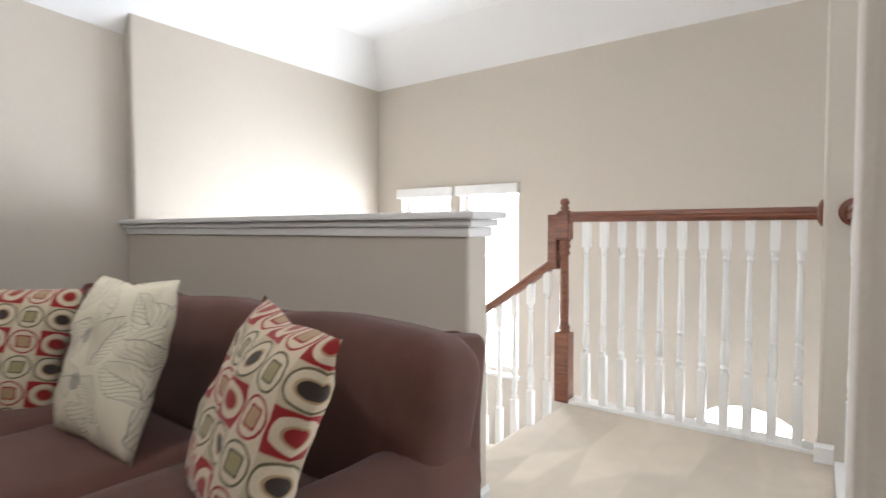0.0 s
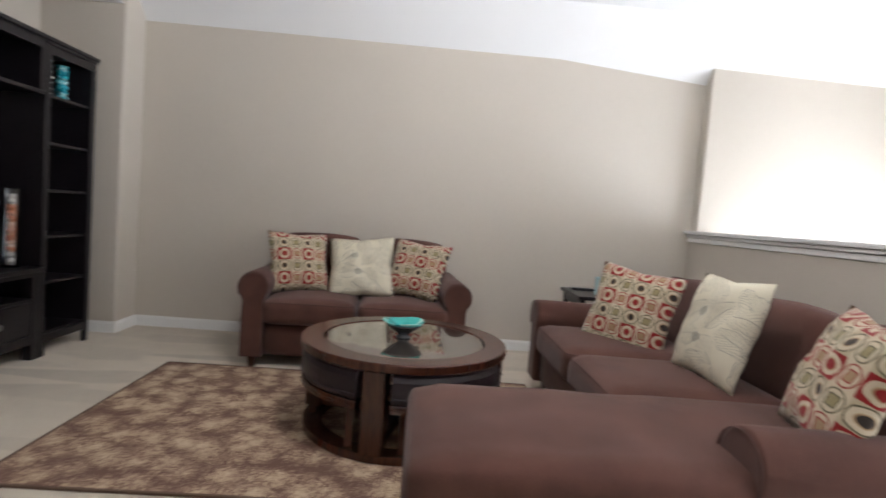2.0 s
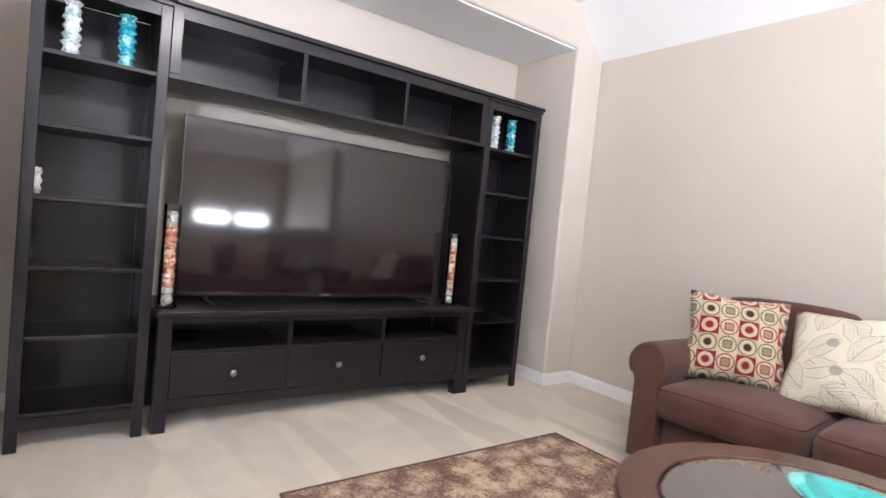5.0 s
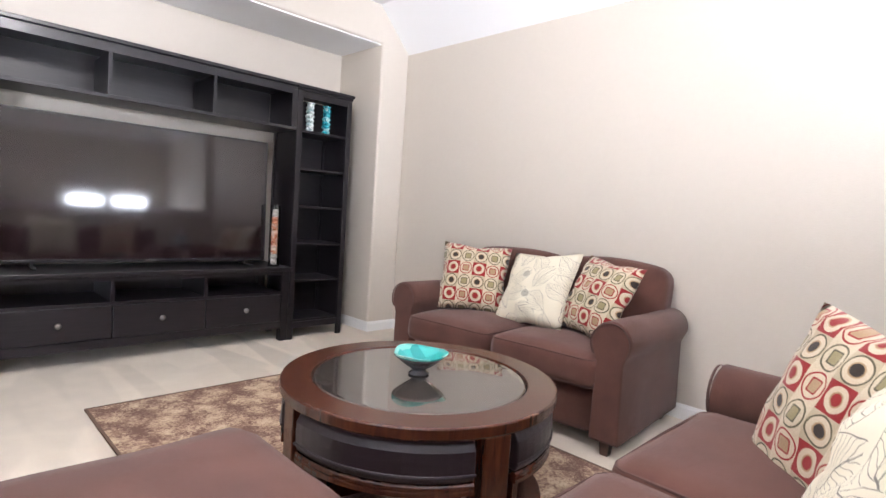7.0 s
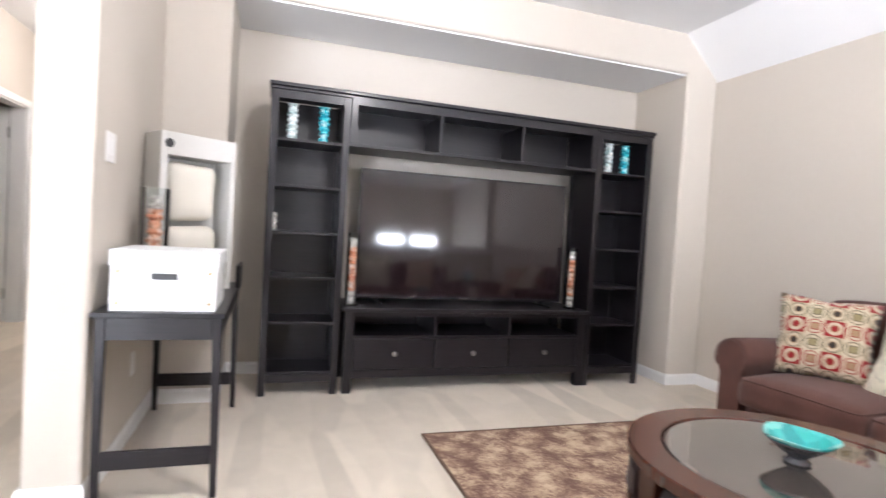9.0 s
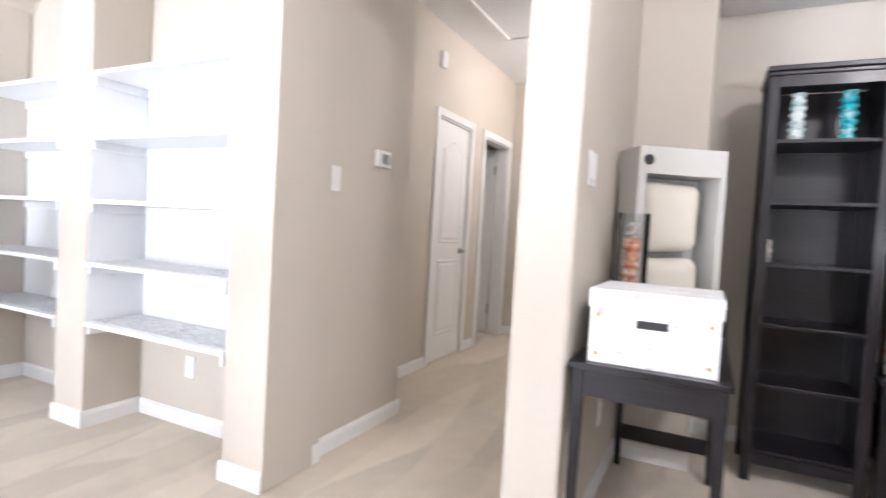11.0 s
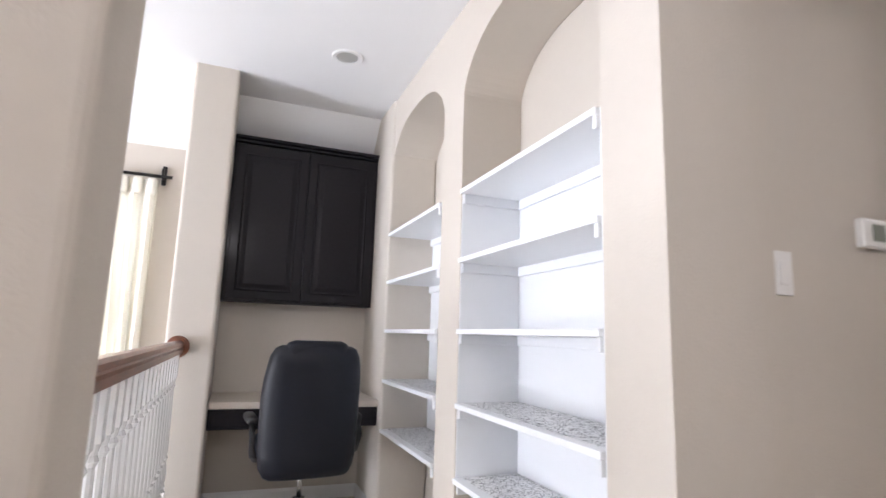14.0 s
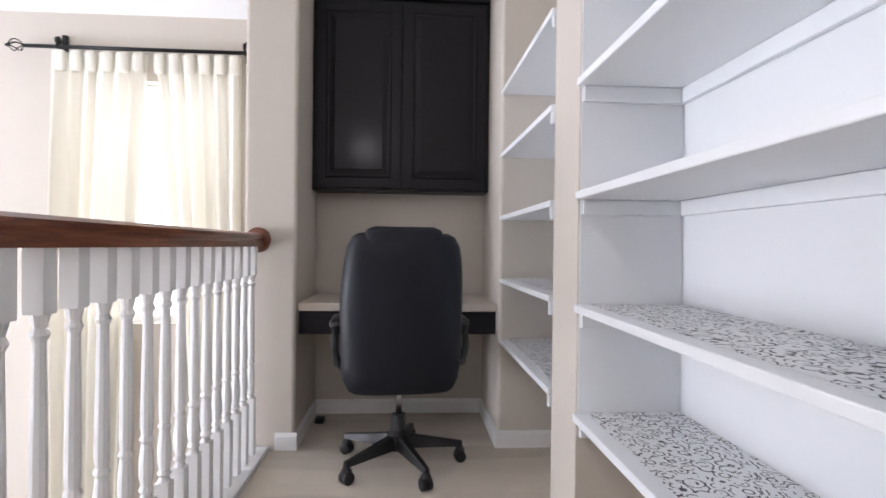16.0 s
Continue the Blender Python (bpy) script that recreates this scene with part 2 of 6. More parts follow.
def leaf_material():
    """Cream cotton with fine drawn leaves, veins and two grey berries."""
    m = bpy.data.materials.new("leaf_print_cotton")
    m.use_nodes = True
    n, l = m.node_tree.nodes, m.node_tree.links
    b = n["Principled BSDF"]
    b.inputs["Roughness"].default_value = 0.9
    b.inputs["Specular IOR Level"].default_value = 0.15
    tc = n.new("ShaderNodeTexCoord")
    s = n.new("ShaderNodeSeparateXYZ"); l.new(tc.outputs["Object"], s.inputs[0])
    warp = n.new("ShaderNodeTexNoise"); warp.inputs["Scale"].default_value = 9
    l.new(tc.outputs["Object"], warp.inputs["Vector"])
    wob = calc(n, l, "MULTIPLY_ADD", warp.outputs[0], 0.5, -0.25)
    flat = n.new("ShaderNodeCombineXYZ")
    l.new(calc(n, l, "MULTIPLY_ADD", s.outputs[0], 8.0, wob), flat.inputs[0])
    l.new(calc(n, l, "MULTIPLY_ADD", s.outputs[2], 8.0, wob), flat.inputs[1])
    cell = n.new("ShaderNodeTexVoronoi"); cell.voronoi_dimensions = "2D"; cell.inputs["Scale"].default_value = 1.0; cell.inputs["Randomness"].default_value = 0.75
    l.new(flat.outputs[0], cell.inputs["Vector"])
    off = n.new("ShaderNodeVectorMath"); off.operation = "SUBTRACT"
    l.new(flat.outputs[0], off.inputs[0]); l.new(cell.outputs["Position"], off.inputs[1])
    turn = n.new("ShaderNodeVectorRotate"); turn.rotation_type = "Z_AXIS"
    hue = n.new("ShaderNodeSeparateColor"); l.new(cell.outputs["Color"], hue.inputs[0])
    l.new(off.outputs[0], turn.inputs["Vector"]); l.new(calc(n, l, "MULTIPLY", hue.outputs[0], 6.283), turn.inputs["Angle"])
    w = n.new("ShaderNodeSeparateXYZ"); l.new(turn.outputs[0], w.inputs[0])
    # a leaf along the turned axis: outline, midrib and slanting side veins
    u, av = w.outputs[0], calc(n, l, "ABSOLUTE", w.outputs[1])
    half = calc(n, l, "MULTIPLY_ADD", calc(n, l, "MULTIPLY", u, u), -0.85, 0.40)
    d = calc(n, l, "SUBTRACT", av, half)
    inside = calc(n, l, "LESS_THAN", d, 0.0)
    edge = calc(n, l, "LESS_THAN", calc(n, l, "ABSOLUTE", d), 0.008)
    rib = calc(n, l, "MULTIPLY", inside, calc(n, l, "LESS_THAN", av, 0.009))
    slant = calc(n, l, "FRACT", calc(n, l, "MULTIPLY_ADD", calc(n, l, "MULTIPLY_ADD", av, -1.1, u), 8.0, 40.0))
    vein = calc(n, l, "MULTIPLY", inside, calc(n, l, "LESS_THAN", slant, 0.115))
    def berry(x, z):
        a, c = calc(n, l, "SUBTRACT", s.outputs[0], x), calc(n, l, "SUBTRACT", s.outputs[2], z)
        return calc(n, l, "LESS_THAN", calc(n, l, "ADD", calc(n, l, "MULTIPLY", a, a), calc(n, l, "MULTIPLY", c, c)), 0.00055)
    k = calc(n, l, "MAXIMUM", calc(n, l, "MAXIMUM", edge, rib), calc(n, l, "MULTIPLY", vein, 0.95))
    k = calc(n, l, "MAXIMUM", k, calc(n, l, "MULTIPLY", calc(n, l, "MAXIMUM", berry(-0.045, 0.06), berry(-0.015, -0.065)), 0.6))
    mx = n.new("ShaderNodeMixRGB"); l.new(calc(n, l, "MULTIPLY", k, 0.85), mx.inputs[0])
    mx.inputs[1].default_value = (0.66, 0.61, 0.48, 1); mx.inputs[2].default_value = (0.12, 0.115, 0.11, 1)
    l.new(mx.outputs[0], b.inputs["Base Color"])
    fine = n.new("ShaderNodeTexNoise"); fine.inputs["Scale"].default_value = 13; fine.inputs["Detail"].default_value = 5
    l.new(tc.outputs["Object"], fine.inputs["Vector"])
    bp = n.new("ShaderNodeBump"); bp.inputs["Strength"].default_value = 0.4; bp.inputs["Distance"].default_value = 0.01
    l.new(fine.outputs[0], bp.inputs["Height"]); l.new(bp.outputs[0], b.inputs["Normal"])
    return m


def scroll_material():
    """White liner paper with black scrolls and spots."""
    m = bpy.data.materials.new("scroll_liner")
    m.use_nodes = True
    n, l = m.node_tree.nodes, m.node_tree.links
    b = n["Principled BSDF"]
    b.inputs["Roughness"].default_value = 0.45
    tc = n.new("ShaderNodeTexCoord")
    vor = n.new("ShaderNodeTexVoronoi"); vor.inputs["Scale"].default_value = 30; vor.inputs["Randomness"].default_value = 0.85
    l.new(tc.outputs["Object"], vor.inputs["Vector"])
    d = vor.outputs["Distance"]
    rings = calc(n, l, "GREATER_THAN", calc(n, l, "SINE", calc(n, l, "MULTIPLY", d, 21.0)), 0.62)
    gate = n.new("ShaderNodeTexNoise"); gate.inputs["Scale"].default_value = 42; gate.inputs["Detail"].default_value = 1
    l.new(tc.outputs["Object"], gate.inputs["Vector"])
    k = calc(n, l, "MULTIPLY", rings, calc(n, l, "GREATER_THAN", gate.outputs[0], 0.44))
    r = ramp(n, [(0.0, (0.80, 0.80, 0.80)), (1.0, (0.025, 0.025, 0.028))])
    l.new(k, r.inputs[0]); l.new(r.outputs[0], b.inputs["Base Color"])
    return m


def floral_box_material():
    m = bpy.data.materials.new("printed_fibreboard")
    m.use_nodes = True
    n, l = m.node_tree.nodes, m.node_tree.links
    b = n["Principled BSDF"]
    b.inputs["Roughness"].default_value = 0.5
    tc = n.new("ShaderNodeTexCoord")
    vor = n.new("ShaderNodeTexVoronoi"); vor.inputs["Scale"].default_value = 14
    l.new(tc.outputs["Object"], vor.inputs["Vector"])
    rings = calc(n, l, "GREATER_THAN", calc(n, l, "SINE", calc(n, l, "MULTIPLY", vor.outputs["Distance"], 26.0)), 0.8)
    gate = n.new("ShaderNodeTexNoise"); gate.inputs["Scale"].default_value = 7
    l.new(tc.outputs["Object"], gate.inputs["Vector"])
    k = calc(n, l, "MULTIPLY", rings, calc(n, l, "GREATER_THAN", gate.outputs[0], 0.54))
    r = ramp(n, [(0.0, (0.82, 0.82, 0.82)), (1.0, (0.50, 0.51, 0.53))])
    l.new(k, r.inputs[0]); l.new(r.outputs[0], b.inputs["Base Color"])
    return m


def bead_material(name, stops, scale):
    m = bpy.data.materials.new(name)
    m.use_nodes = True
    n, l = m.node_tree.nodes, m.node_tree.links
    b = n["Principled BSDF"]
    b.inputs["Roughness"].default_value = 0.15
    b.inputs["Coat Weight"].default_value = 0.5
    tc = n.new("ShaderNodeTexCoord")
    vor = n.new("ShaderNodeTexVoronoi"); vor.inputs["Scale"].default_value = scale
    l.new(tc.outputs["Object"], vor.inputs["Vector"])
    sep = n.new("ShaderNodeSeparateColor"); l.new(vor.outputs["Color"], sep.inputs[0])
    r = ramp(n, stops)
    l.new(sep.outputs[0], r.inputs[0]); l.new(r.outputs[0], b.inputs["Base Color"])
    bp = n.new("ShaderNodeBump"); bp.inputs["Strength"].default_value = 0.8; bp.inputs["Distance"].default_value = 0.01; bp.invert = True
    l.new(vor.outputs["Distance"], bp.inputs["Height"]); l.new(bp.outputs[0], b.inputs["Normal"])
    return m


def glass(name, color=(1, 1, 1), rough=0.0, thin=True):
    m = bpy.data.materials.new(name)
    m.use_nodes = True
    n, l = m.node_tree.nodes, m.node_tree.links
    if not thin:
        b = n["Principled BSDF"]
        b.inputs["Base Color"].default_value = (*color, 1)
        b.inputs["Roughness"].default_value = rough
        b.inputs["Transmission Weight"].default_value = 1
        return m
    n.remove(n["Principled BSDF"])
    fr = n.new("ShaderNodeFresnel"); fr.inputs[0].default_value = 1.5
    tr = n.new("ShaderNodeBsdfTransparent"); tr.inputs[0].default_value = (*color, 1)
    gl = n.new("ShaderNodeBsdfGlossy"); gl.inputs["Roughness"].default_value = rough
    mx = n.new("ShaderNodeMixShader")
    l.new(fr.outputs[0], mx.inputs[0]); l.new(tr.outputs[0], mx.inputs[1]); l.new(gl.outputs[0], mx.inputs[2])
    l.new(mx.outputs[0], n["Material Output"].inputs[0])
    return m


def sheer_material():
    m = bpy.data.materials.new("sheer_curtain")
    m.use_nodes = True
    n, l = m.node_tree.nodes, m.node_tree.links
    n.remove(n["Principled BSDF"])
    d = n.new("ShaderNodeBsdfDiffuse"); d.inputs[0].default_value = (0.86, 0.83, 0.74, 1)
    t = n.new("ShaderNodeBsdfTranslucent"); t.inputs[0].default_value = (0.88, 0.84, 0.74, 1)
    x = n.new("ShaderNodeBsdfTransparent"); x.inputs[0].default_value = (1, 0.98, 0.92, 1)
    m1 = n.new("ShaderNodeMixShader"); m1.inputs[0].default_value = 0.12
    m2 = n.new("ShaderNodeMixShader"); m2.inputs[0].default_value = 0.02
    l.new(d.outputs[0], m1.inputs[1]); l.new(t.outputs[0], m1.inputs[2])
    l.new(m1.outputs[0], m2.inputs[1]); l.new(x.outputs[0], m2.inputs[2])
    l.new(m2.outputs[0], n["Material Output"].inputs[0])
    return m


def glow(name, color, strength):
    m = bpy.data.materials.new(name)
    m.use_nodes = True
    n, l = m.node_tree.nodes, m.node_tree.links
    n.remove(n["Principled BSDF"])
    e = n.new("ShaderNodeEmission")
    e.inputs[0].default_value = (*color, 1); e.inputs[1].default_value = strength
    l.new(e.outputs[0], n["Material Output"].inputs[0])
    return m


M_WALL = mat("beige_wall_paint", (0.565, 0.515, 0.45), 0.75, grain=0.02, scale=30, bump=0.24, bscale=120, big=0.02, spec=0.3)
M_CEIL = mat("white_ceiling_paint", (0.80, 0.80, 0.80), 0.9, bump=0.25, bscale=110, big=0.015, spec=0.2)
M_TRIM = mat("white_trim_paint", (0.80, 0.80, 0.79), 0.35, grain=0.015, scale=20, bump=0.02, big=0.02)
M_CARPET = carpet_material()
M_RUG = rug_material()
M_RUGEDGE = mat("rug_binding", (0.12, 0.07, 0.045), 0.9, grain=0.2, scale=150)
M_RAIL = wood("cherry_stained_oak", (0.10, 0.028, 0.013), (0.24, 0.078, 0.034), 0.28, 0.4)
M_BLACK = wood("black_brown_stain", (0.0065, 0.0052, 0.0068), (0.0135, 0.0105, 0.0135), 0.36, 0.10, spec=0.35)
M_ESPRESSO = wood("espresso_cabinet", (0.0055, 0.0045, 0.0062), (0.010, 0.008, 0.011), 0.42, 0.08, spec=0.2)
M_TABLE = wood("dark_cherry_veneer", (0.036, 0.011, 0.0065), (0.092, 0.027, 0.013), 0.26, 0.12, (6, 6, 1))
M_LEATHER = mat("dark_brown_leather", (0.024, 0.015, 0.02), 0.38, grain=0.15, scale=80, bump=0.25, bscale=300)
M_CHAIRLEATHER = mat("black_bonded_leather", (0.006, 0.0072, 0.0125), 0.42, spec=0.3, grain=0.1, scale=60, bump=0.2, bscale=350, big=0.1, bigscale=4)
M_PLASTIC = mat("black_plastic", (0.014, 0.014, 0.015), 0.4, bump=0.1, bscale=400)
M_SOFA = mat("brown_microfibre", (0.098, 0.044, 0.034), 0.9, grain=0.16, scale=200, bump=0.35, bscale=380, big=0.42, bigscale=6.0, spec=0.15, sheen=0.14)
M_PIPING = mat("brown_piping", (0.085, 0.041, 0.034), 0.9, grain=0.1)
M_LEG = wood("brown_wood_foot", (0.05, 0.02, 0.012), (0.10, 0.04, 0.02))
M_MEDAL = medallion_material()
M_LEAF = leaf_material()
M_SCROLL = scroll_material()
M_FLORAL = floral_box_material()
M_WHITESHELF = mat("white_shelf_paint", (0.82, 0.83, 0.84), 0.4, grain=0.01, scale=25, big=0.02)
M_SCREEN = mat("television_screen", (0.012, 0.007, 0.0085), 0.07, spec=0.7)
M_BEZEL = mat("television_bezel", (0.012, 0.012, 0.014), 0.25, bump=0.02)
M_CHROME = mat("brushed_steel", (0.62, 0.62, 0.62), 0.25, 1.0)
M_KNOB = mat("dull_pewter", (0.30, 0.29, 0.28), 0.35, 1.0)
M_IRON = mat("black_iron", (0.012, 0.012, 0.012), 0.45, 0.6, bump=0.1)
M_COUNTER = mat("speckled_laminate", (0.52, 0.46, 0.39), 0.4, grain=0.18, scale=160, big=0.03)
M_SHEER = sheer_material()
M_PANE = glass("window_glass")
M_CLEAR = glass("clear_glass", (0.95, 0.96, 0.96))
M_TABLEGLASS = mat("smoked_table_glass", (0.055, 0.045, 0.038), 0.06, grain=0.12, scale=6, spec=0.8, coat=1.0)
M_TEAL = bead_material("teal_art_glass", [(0.0, (0.008, 0.22, 0.22)), (0.5, (0.03, 0.40, 0.37)), (1.0, (0.32, 0.62, 0.56))], 14)
M_BOWLBASE = mat("smoky_glass_base", (0.06, 0.065, 0.075), 0.12, grain=0.2, scale=20, coat=0.6)
M_BEADBLUE = bead_material("turquoise_beads", [(0.0, (0.01, 0.22, 0.30)), (0.6, (0.03, 0.45, 0.52)), (1.0, (0.45, 0.70, 0.70))], 55)
M_BEADCLEAR = bead_material("frosted_beads", [(0.0, (0.30, 0.45, 0.45)), (0.5, (0.60, 0.68, 0.66)), (1.0, (0.75, 0.78, 0.76))], 55)
M_BEADORANGE = bead_material("copper_beads", [(0.0, (0.50, 0.13, 0.06)), (0.55, (0.72, 0.32, 0.18)), (1.0, (0.84, 0.66, 0.54))], 50)
M_BEADWHITE = bead_material("pearl_beads", [(0.0, (0.45, 0.42, 0.38)), (1.0, (0.75, 0.72, 0.68))], 55)
M_GREYCARD = mat("light_grey_card", (0.52, 0.51, 0.48), 0.6, grain=0.02, big=0.03)
M_CREAM = mat("cream_padding", (0.66, 0.62, 0.54), 0.85, bump=0.1, big=0.06, bigscale=5)
M_TISSUE = mat("pale_blue_card", (0.42, 0.60, 0.62), 0.7, grain=0.03)
M_PAPER = mat("white_tissue", (0.85, 0.85, 0.85), 0.9)
M_SWITCH = mat("white_plastic", (0.80, 0.79, 0.77), 0.35)
M_DISPLAY = mat("grey_display", (0.18, 0.20, 0.17), 0.3)
M_BRASS = mat("aged_brass", (0.45, 0.33, 0.16), 0.35, 1.0)
M_LAMPGLASS = mat("frosted_lamp", (0.42, 0.42, 0.40), 0.5)
M_OUT = glow("bright_overcast_outside", (0.97, 0.99, 1.0), 6.0)


# ---- mesh helpers ----
def link(name, bm, material, parent=None, label="", smooth=False, bevel=0.0, segs=2):
    me = bpy.data.meshes.new(name)
    bmesh.ops.recalc_face_normals(bm, faces=bm.faces[:])
    bm.to_mesh(me)
    bm.free()
    me.materials.append(material)
    if smooth:
        for p in me.polygons:
            p.use_smooth = True
    ob = new(name, me)
    if parent is not None:
        ob.parent = parent
    if label:
        ob["label"] = label
    if bevel:
        md = ob.modifiers.new("rounding", "BEVEL")
        md.width, md.segments, md.limit_method, md.angle_limit = bevel, segs, "ANGLE", radians(40)
        md.harden_normals = False
    return ob


def part(name, bm, material, parent, label="", smooth=False, bevel=0.0, segs=2):
    return link(name, bm, material, parent, label, smooth, bevel, segs)


def part_of(name, source, parent, m, label=""):
    """A further part that shares its mesh with another."""
    ob = new(name, source.data)
    ob.parent = parent
    ob.matrix_basis = m
    if label:
        ob["label"] = label
    return ob


def empty(name, x=0.0, y=0.0, z=0.0, rz=0.0):
    e = new(name)
    e.empty_display_size = 0.1
    e.matrix_basis = pose(x, y, z, 0, 0, rz)
    return e


def box(bm, x0, x1, y0, y1, z0, z1, m=None):
    vs = [bm.verts.new((x, y, z)) for x in (x0, x1) for y in (y0, y1) for z in (z0, z1)]
    for f in ((0, 1, 3, 2), (4, 6, 7, 5), (0, 4, 5, 1), (2, 3, 7, 6), (0, 2, 6, 4), (1, 5, 7, 3)):
        bm.faces.new([vs[i] for i in f])
    if m is not None:
        bmesh.ops.transform(bm, matrix=m, verts=vs)
    return bm


def boxes(*rows):
    bm = bmesh.new()
    for r in rows:
        box(bm, *r)
    return bm


def lathe(profile, n=16, bm=None, m=None):
    """A turned shape from (radius, height) pairs."""
    bm = bm or bmesh.new()
    rings, made = [], []
    for r, z in profile:
        ring = [bm.verts.new((r * math.cos(2 * math.pi * i / n), r * math.sin(2 * math.pi * i / n), z)) for i in range(n)]
        rings.append(ring)
        made += ring
    for a, b in zip(rings, rings[1:]):
        for i in range(n):
            bm.faces.new((a[i], a[(i + 1) % n], b[(i + 1) % n], b[i]))
    bm.faces.new(rings[0][::-1])
    bm.faces.new(rings[-1])
    if m is not None:
        bmesh.ops.transform(bm, matrix=m, verts=made)
    return bm


def soft_box(hx, hy, hz, r, crown=0.0, n=9, wobble=0.0, seed=0.0):
    """A padded block: rounded edges, a crowned top, slight unevenness."""
    bm = bmesh.new()
    bmesh.ops.create_cube(bm, size=2)
    bmesh.ops.subdivide_edges(bm, edges=bm.edges[:], cuts=n, use_grid_fill=True)
    for v in bm.verts:
        u = Vector(v.co)
        p = Vector((u.x * hx, u.y * hy, u.z * hz))
        c = Vector((max(-hx + r, min(hx - r, p.x)), max(-hy + r, min(hy - r, p.y)), max(-hz + r, min(hz - r, p.z))))
        d = p - c
        if d.length > 1e-6:
            p = c + d.normalized() * min(r, d.length if d.length < r else r)
        if u.z > 0:
            p.z += crown * (1 - u.x ** 2) * (1 - u.y ** 2) * u.z
        if wobble:
            p += noise.noise_vector(Vector((p.x * 4 + seed, p.y * 4, p.z * 4))) * wobble
        v.co = p
    return bm


def moved(bm, m):
    bmesh.ops.transform(bm, matrix=m, verts=bm.verts[:])
    return bm


def sweep(path, w, h, bm=None, round_top=True):
    """A handrail: an eased profile carried along level or sloping points."""
    bm = bm or bmesh.new()
    prof = [(-w * 0.5, -h * 0.5), (w * 0.5, -h * 0.5), (w * 0.5, -h * 0.15), (w * 0.42, -h * 0.02), (w * 0.5, h * 0.12), (w * 0.44, h * 0.34), (w * 0.25, h * 0.48), (0, h * 0.5),
            (-w * 0.25, h * 0.48), (-w * 0.44, h * 0.34), (-w * 0.5, h * 0.12), (-w * 0.42, -h * 0.02), (-w * 0.5, -h * 0.15)]
    pts = [Vector(p) for p in path]
    rings = []
    for i, p in enumerate(pts):
        d = (pts[min(i + 1, len(pts) - 1)] - pts[max(i - 1, 0)]).normalized()
        side = Vector((d.y, -d.x, 0)).normalized()
        up = side.cross(d)
        rings.append([bm.verts.new(p + side * a + Vector((0, 0, 1)) * b if abs(up.z) > 0.2 else p + side * a + up * b) for a, b in prof])
    k = len(prof)
    for a, b in zip(rings, rings[1:]):
        for i in range(k):
            bm.faces.new((a[i], a[(i + 1) % k], b[(i + 1) % k], b[i]))
    bm.faces.new(rings[0][::-1])
    bm.faces.new(rings[-1])
    return bm


def panel(xs, zs, holes, place, depth):
    """A wall sheet on a grid of cuts with openings left out, given thickness. place(u, v) gives the point; depth is the thickness vector."""
    bm = bmesh.new()
    grid = {}
    def vert(u, v):
        key = (round(u, 4), round(v, 4))
        if key not in grid:
            grid[key] = bm.verts.new(place(u, v))
        return grid[key]
    for a, b in zip(xs, xs[1:]):
        for c, d in zip(zs, zs[1:]):
            mu, mv = (a + b) / 2, (c + d) / 2
            if any(h[0] < mu < h[1] and h[2] < mv < h[3] for h in holes):
                continue
            bm.faces.new((vert(a, c), vert(b, c), vert(b, d), vert(a, d)))
    r = bmesh.ops.extrude_face_region(bm, geom=bm.faces[:])
    bmesh.ops.translate(bm, vec=depth, verts=[g for g in r["geom"] if isinstance(g, bmesh.types.BMVert)])
    return bm


def setting(ob, label, category):
    return tagged(ob, label, category, kind="structure")


# ---- the shell ----
WX, NX = -3.34, -3.25          # west wall of the loft, of the stairwell
SY, NBY = -2.68, -3.29         # south wall, back of the media niche
NY = 4.13                      # north wall
EX = 4.93                      # east wall of the foyer
TOP, PLATE, LOW = 2.75, 2.42, -2.85
DROP = TOP - PLATE

setting(link("wall_west", boxes((WX - 0.15, WX, SY - 0.8, 1.84, -0.3, TOP + 0.1)), M_WALL), "beige painted wall behind the loveseat", "wall")
setting(link("wall_west_stairwell", boxes((WX - 0.15, NX, 1.84, NY, LOW, TOP + 0.1)), M_WALL, bevel=0.018, segs=3), "beige stairwell wall standing slightly proud", "wall")

# north wall with two tall windows, an arched one below and an added unseen opening
W1, W2, WZ = (-2.96, -2.38), (-2.275, -1.695), (-0.175, 1.40)
AX, AZ, AT = (-0.385, 0.305), (-2.2, -0.36), -0.06
FW, FZ = (2.3, 3.7), (-0.6, 1.9)
bm = panel([WX - 0.15, W1[0], W1[1], W2[0], W2[1], AX[0], AX[1], FW[0], FW[1], EX + 0.15], [LOW, AZ[0], FZ[0], AZ[1], WZ[0], AT, WZ[1], FZ[1], PLATE + 0.45],
           [(*W1, *WZ), (*W2, *WZ), (*AX, *AZ), (*AX, AZ[1], AT), (*FW, *FZ)], lambda u, v: (u, NY, v), Vector((0, 0.16, 0)))
# the head of the arch
ac, ar = (AX[0] + AX[1]) / 2, (AX[1] - AX[0]) / 2
prev = None
for i in range(17):
    a = math.pi * i / 16
    cur = (ac - ar * math.cos(a), AZ[1] + 0.26 * math.sin(a))
    if prev is not None and cur[0] - prev[0] > 1e-4:
        q = [(prev[0], prev[1]), (cur[0], cur[1]), (cur[0], AT), (prev[0], AT)]
        fr = [bm.verts.new((x, NY, z)) for x, z in q]
        bk = [bm.verts.new((x, NY + 0.16, z)) for x, z in q]
        bm.faces.new(fr); bm.faces.new(bk[::-1])
        bm.faces.new((fr[0], bk[0], bk[1], fr[1]))
    prev = cur
bmesh.ops.remove_doubles(bm, verts=bm.verts[:], dist=0.0005)
setting(link("wall_north", bm, M_WALL), "beige stairwell wall with two tall windows", "wall")

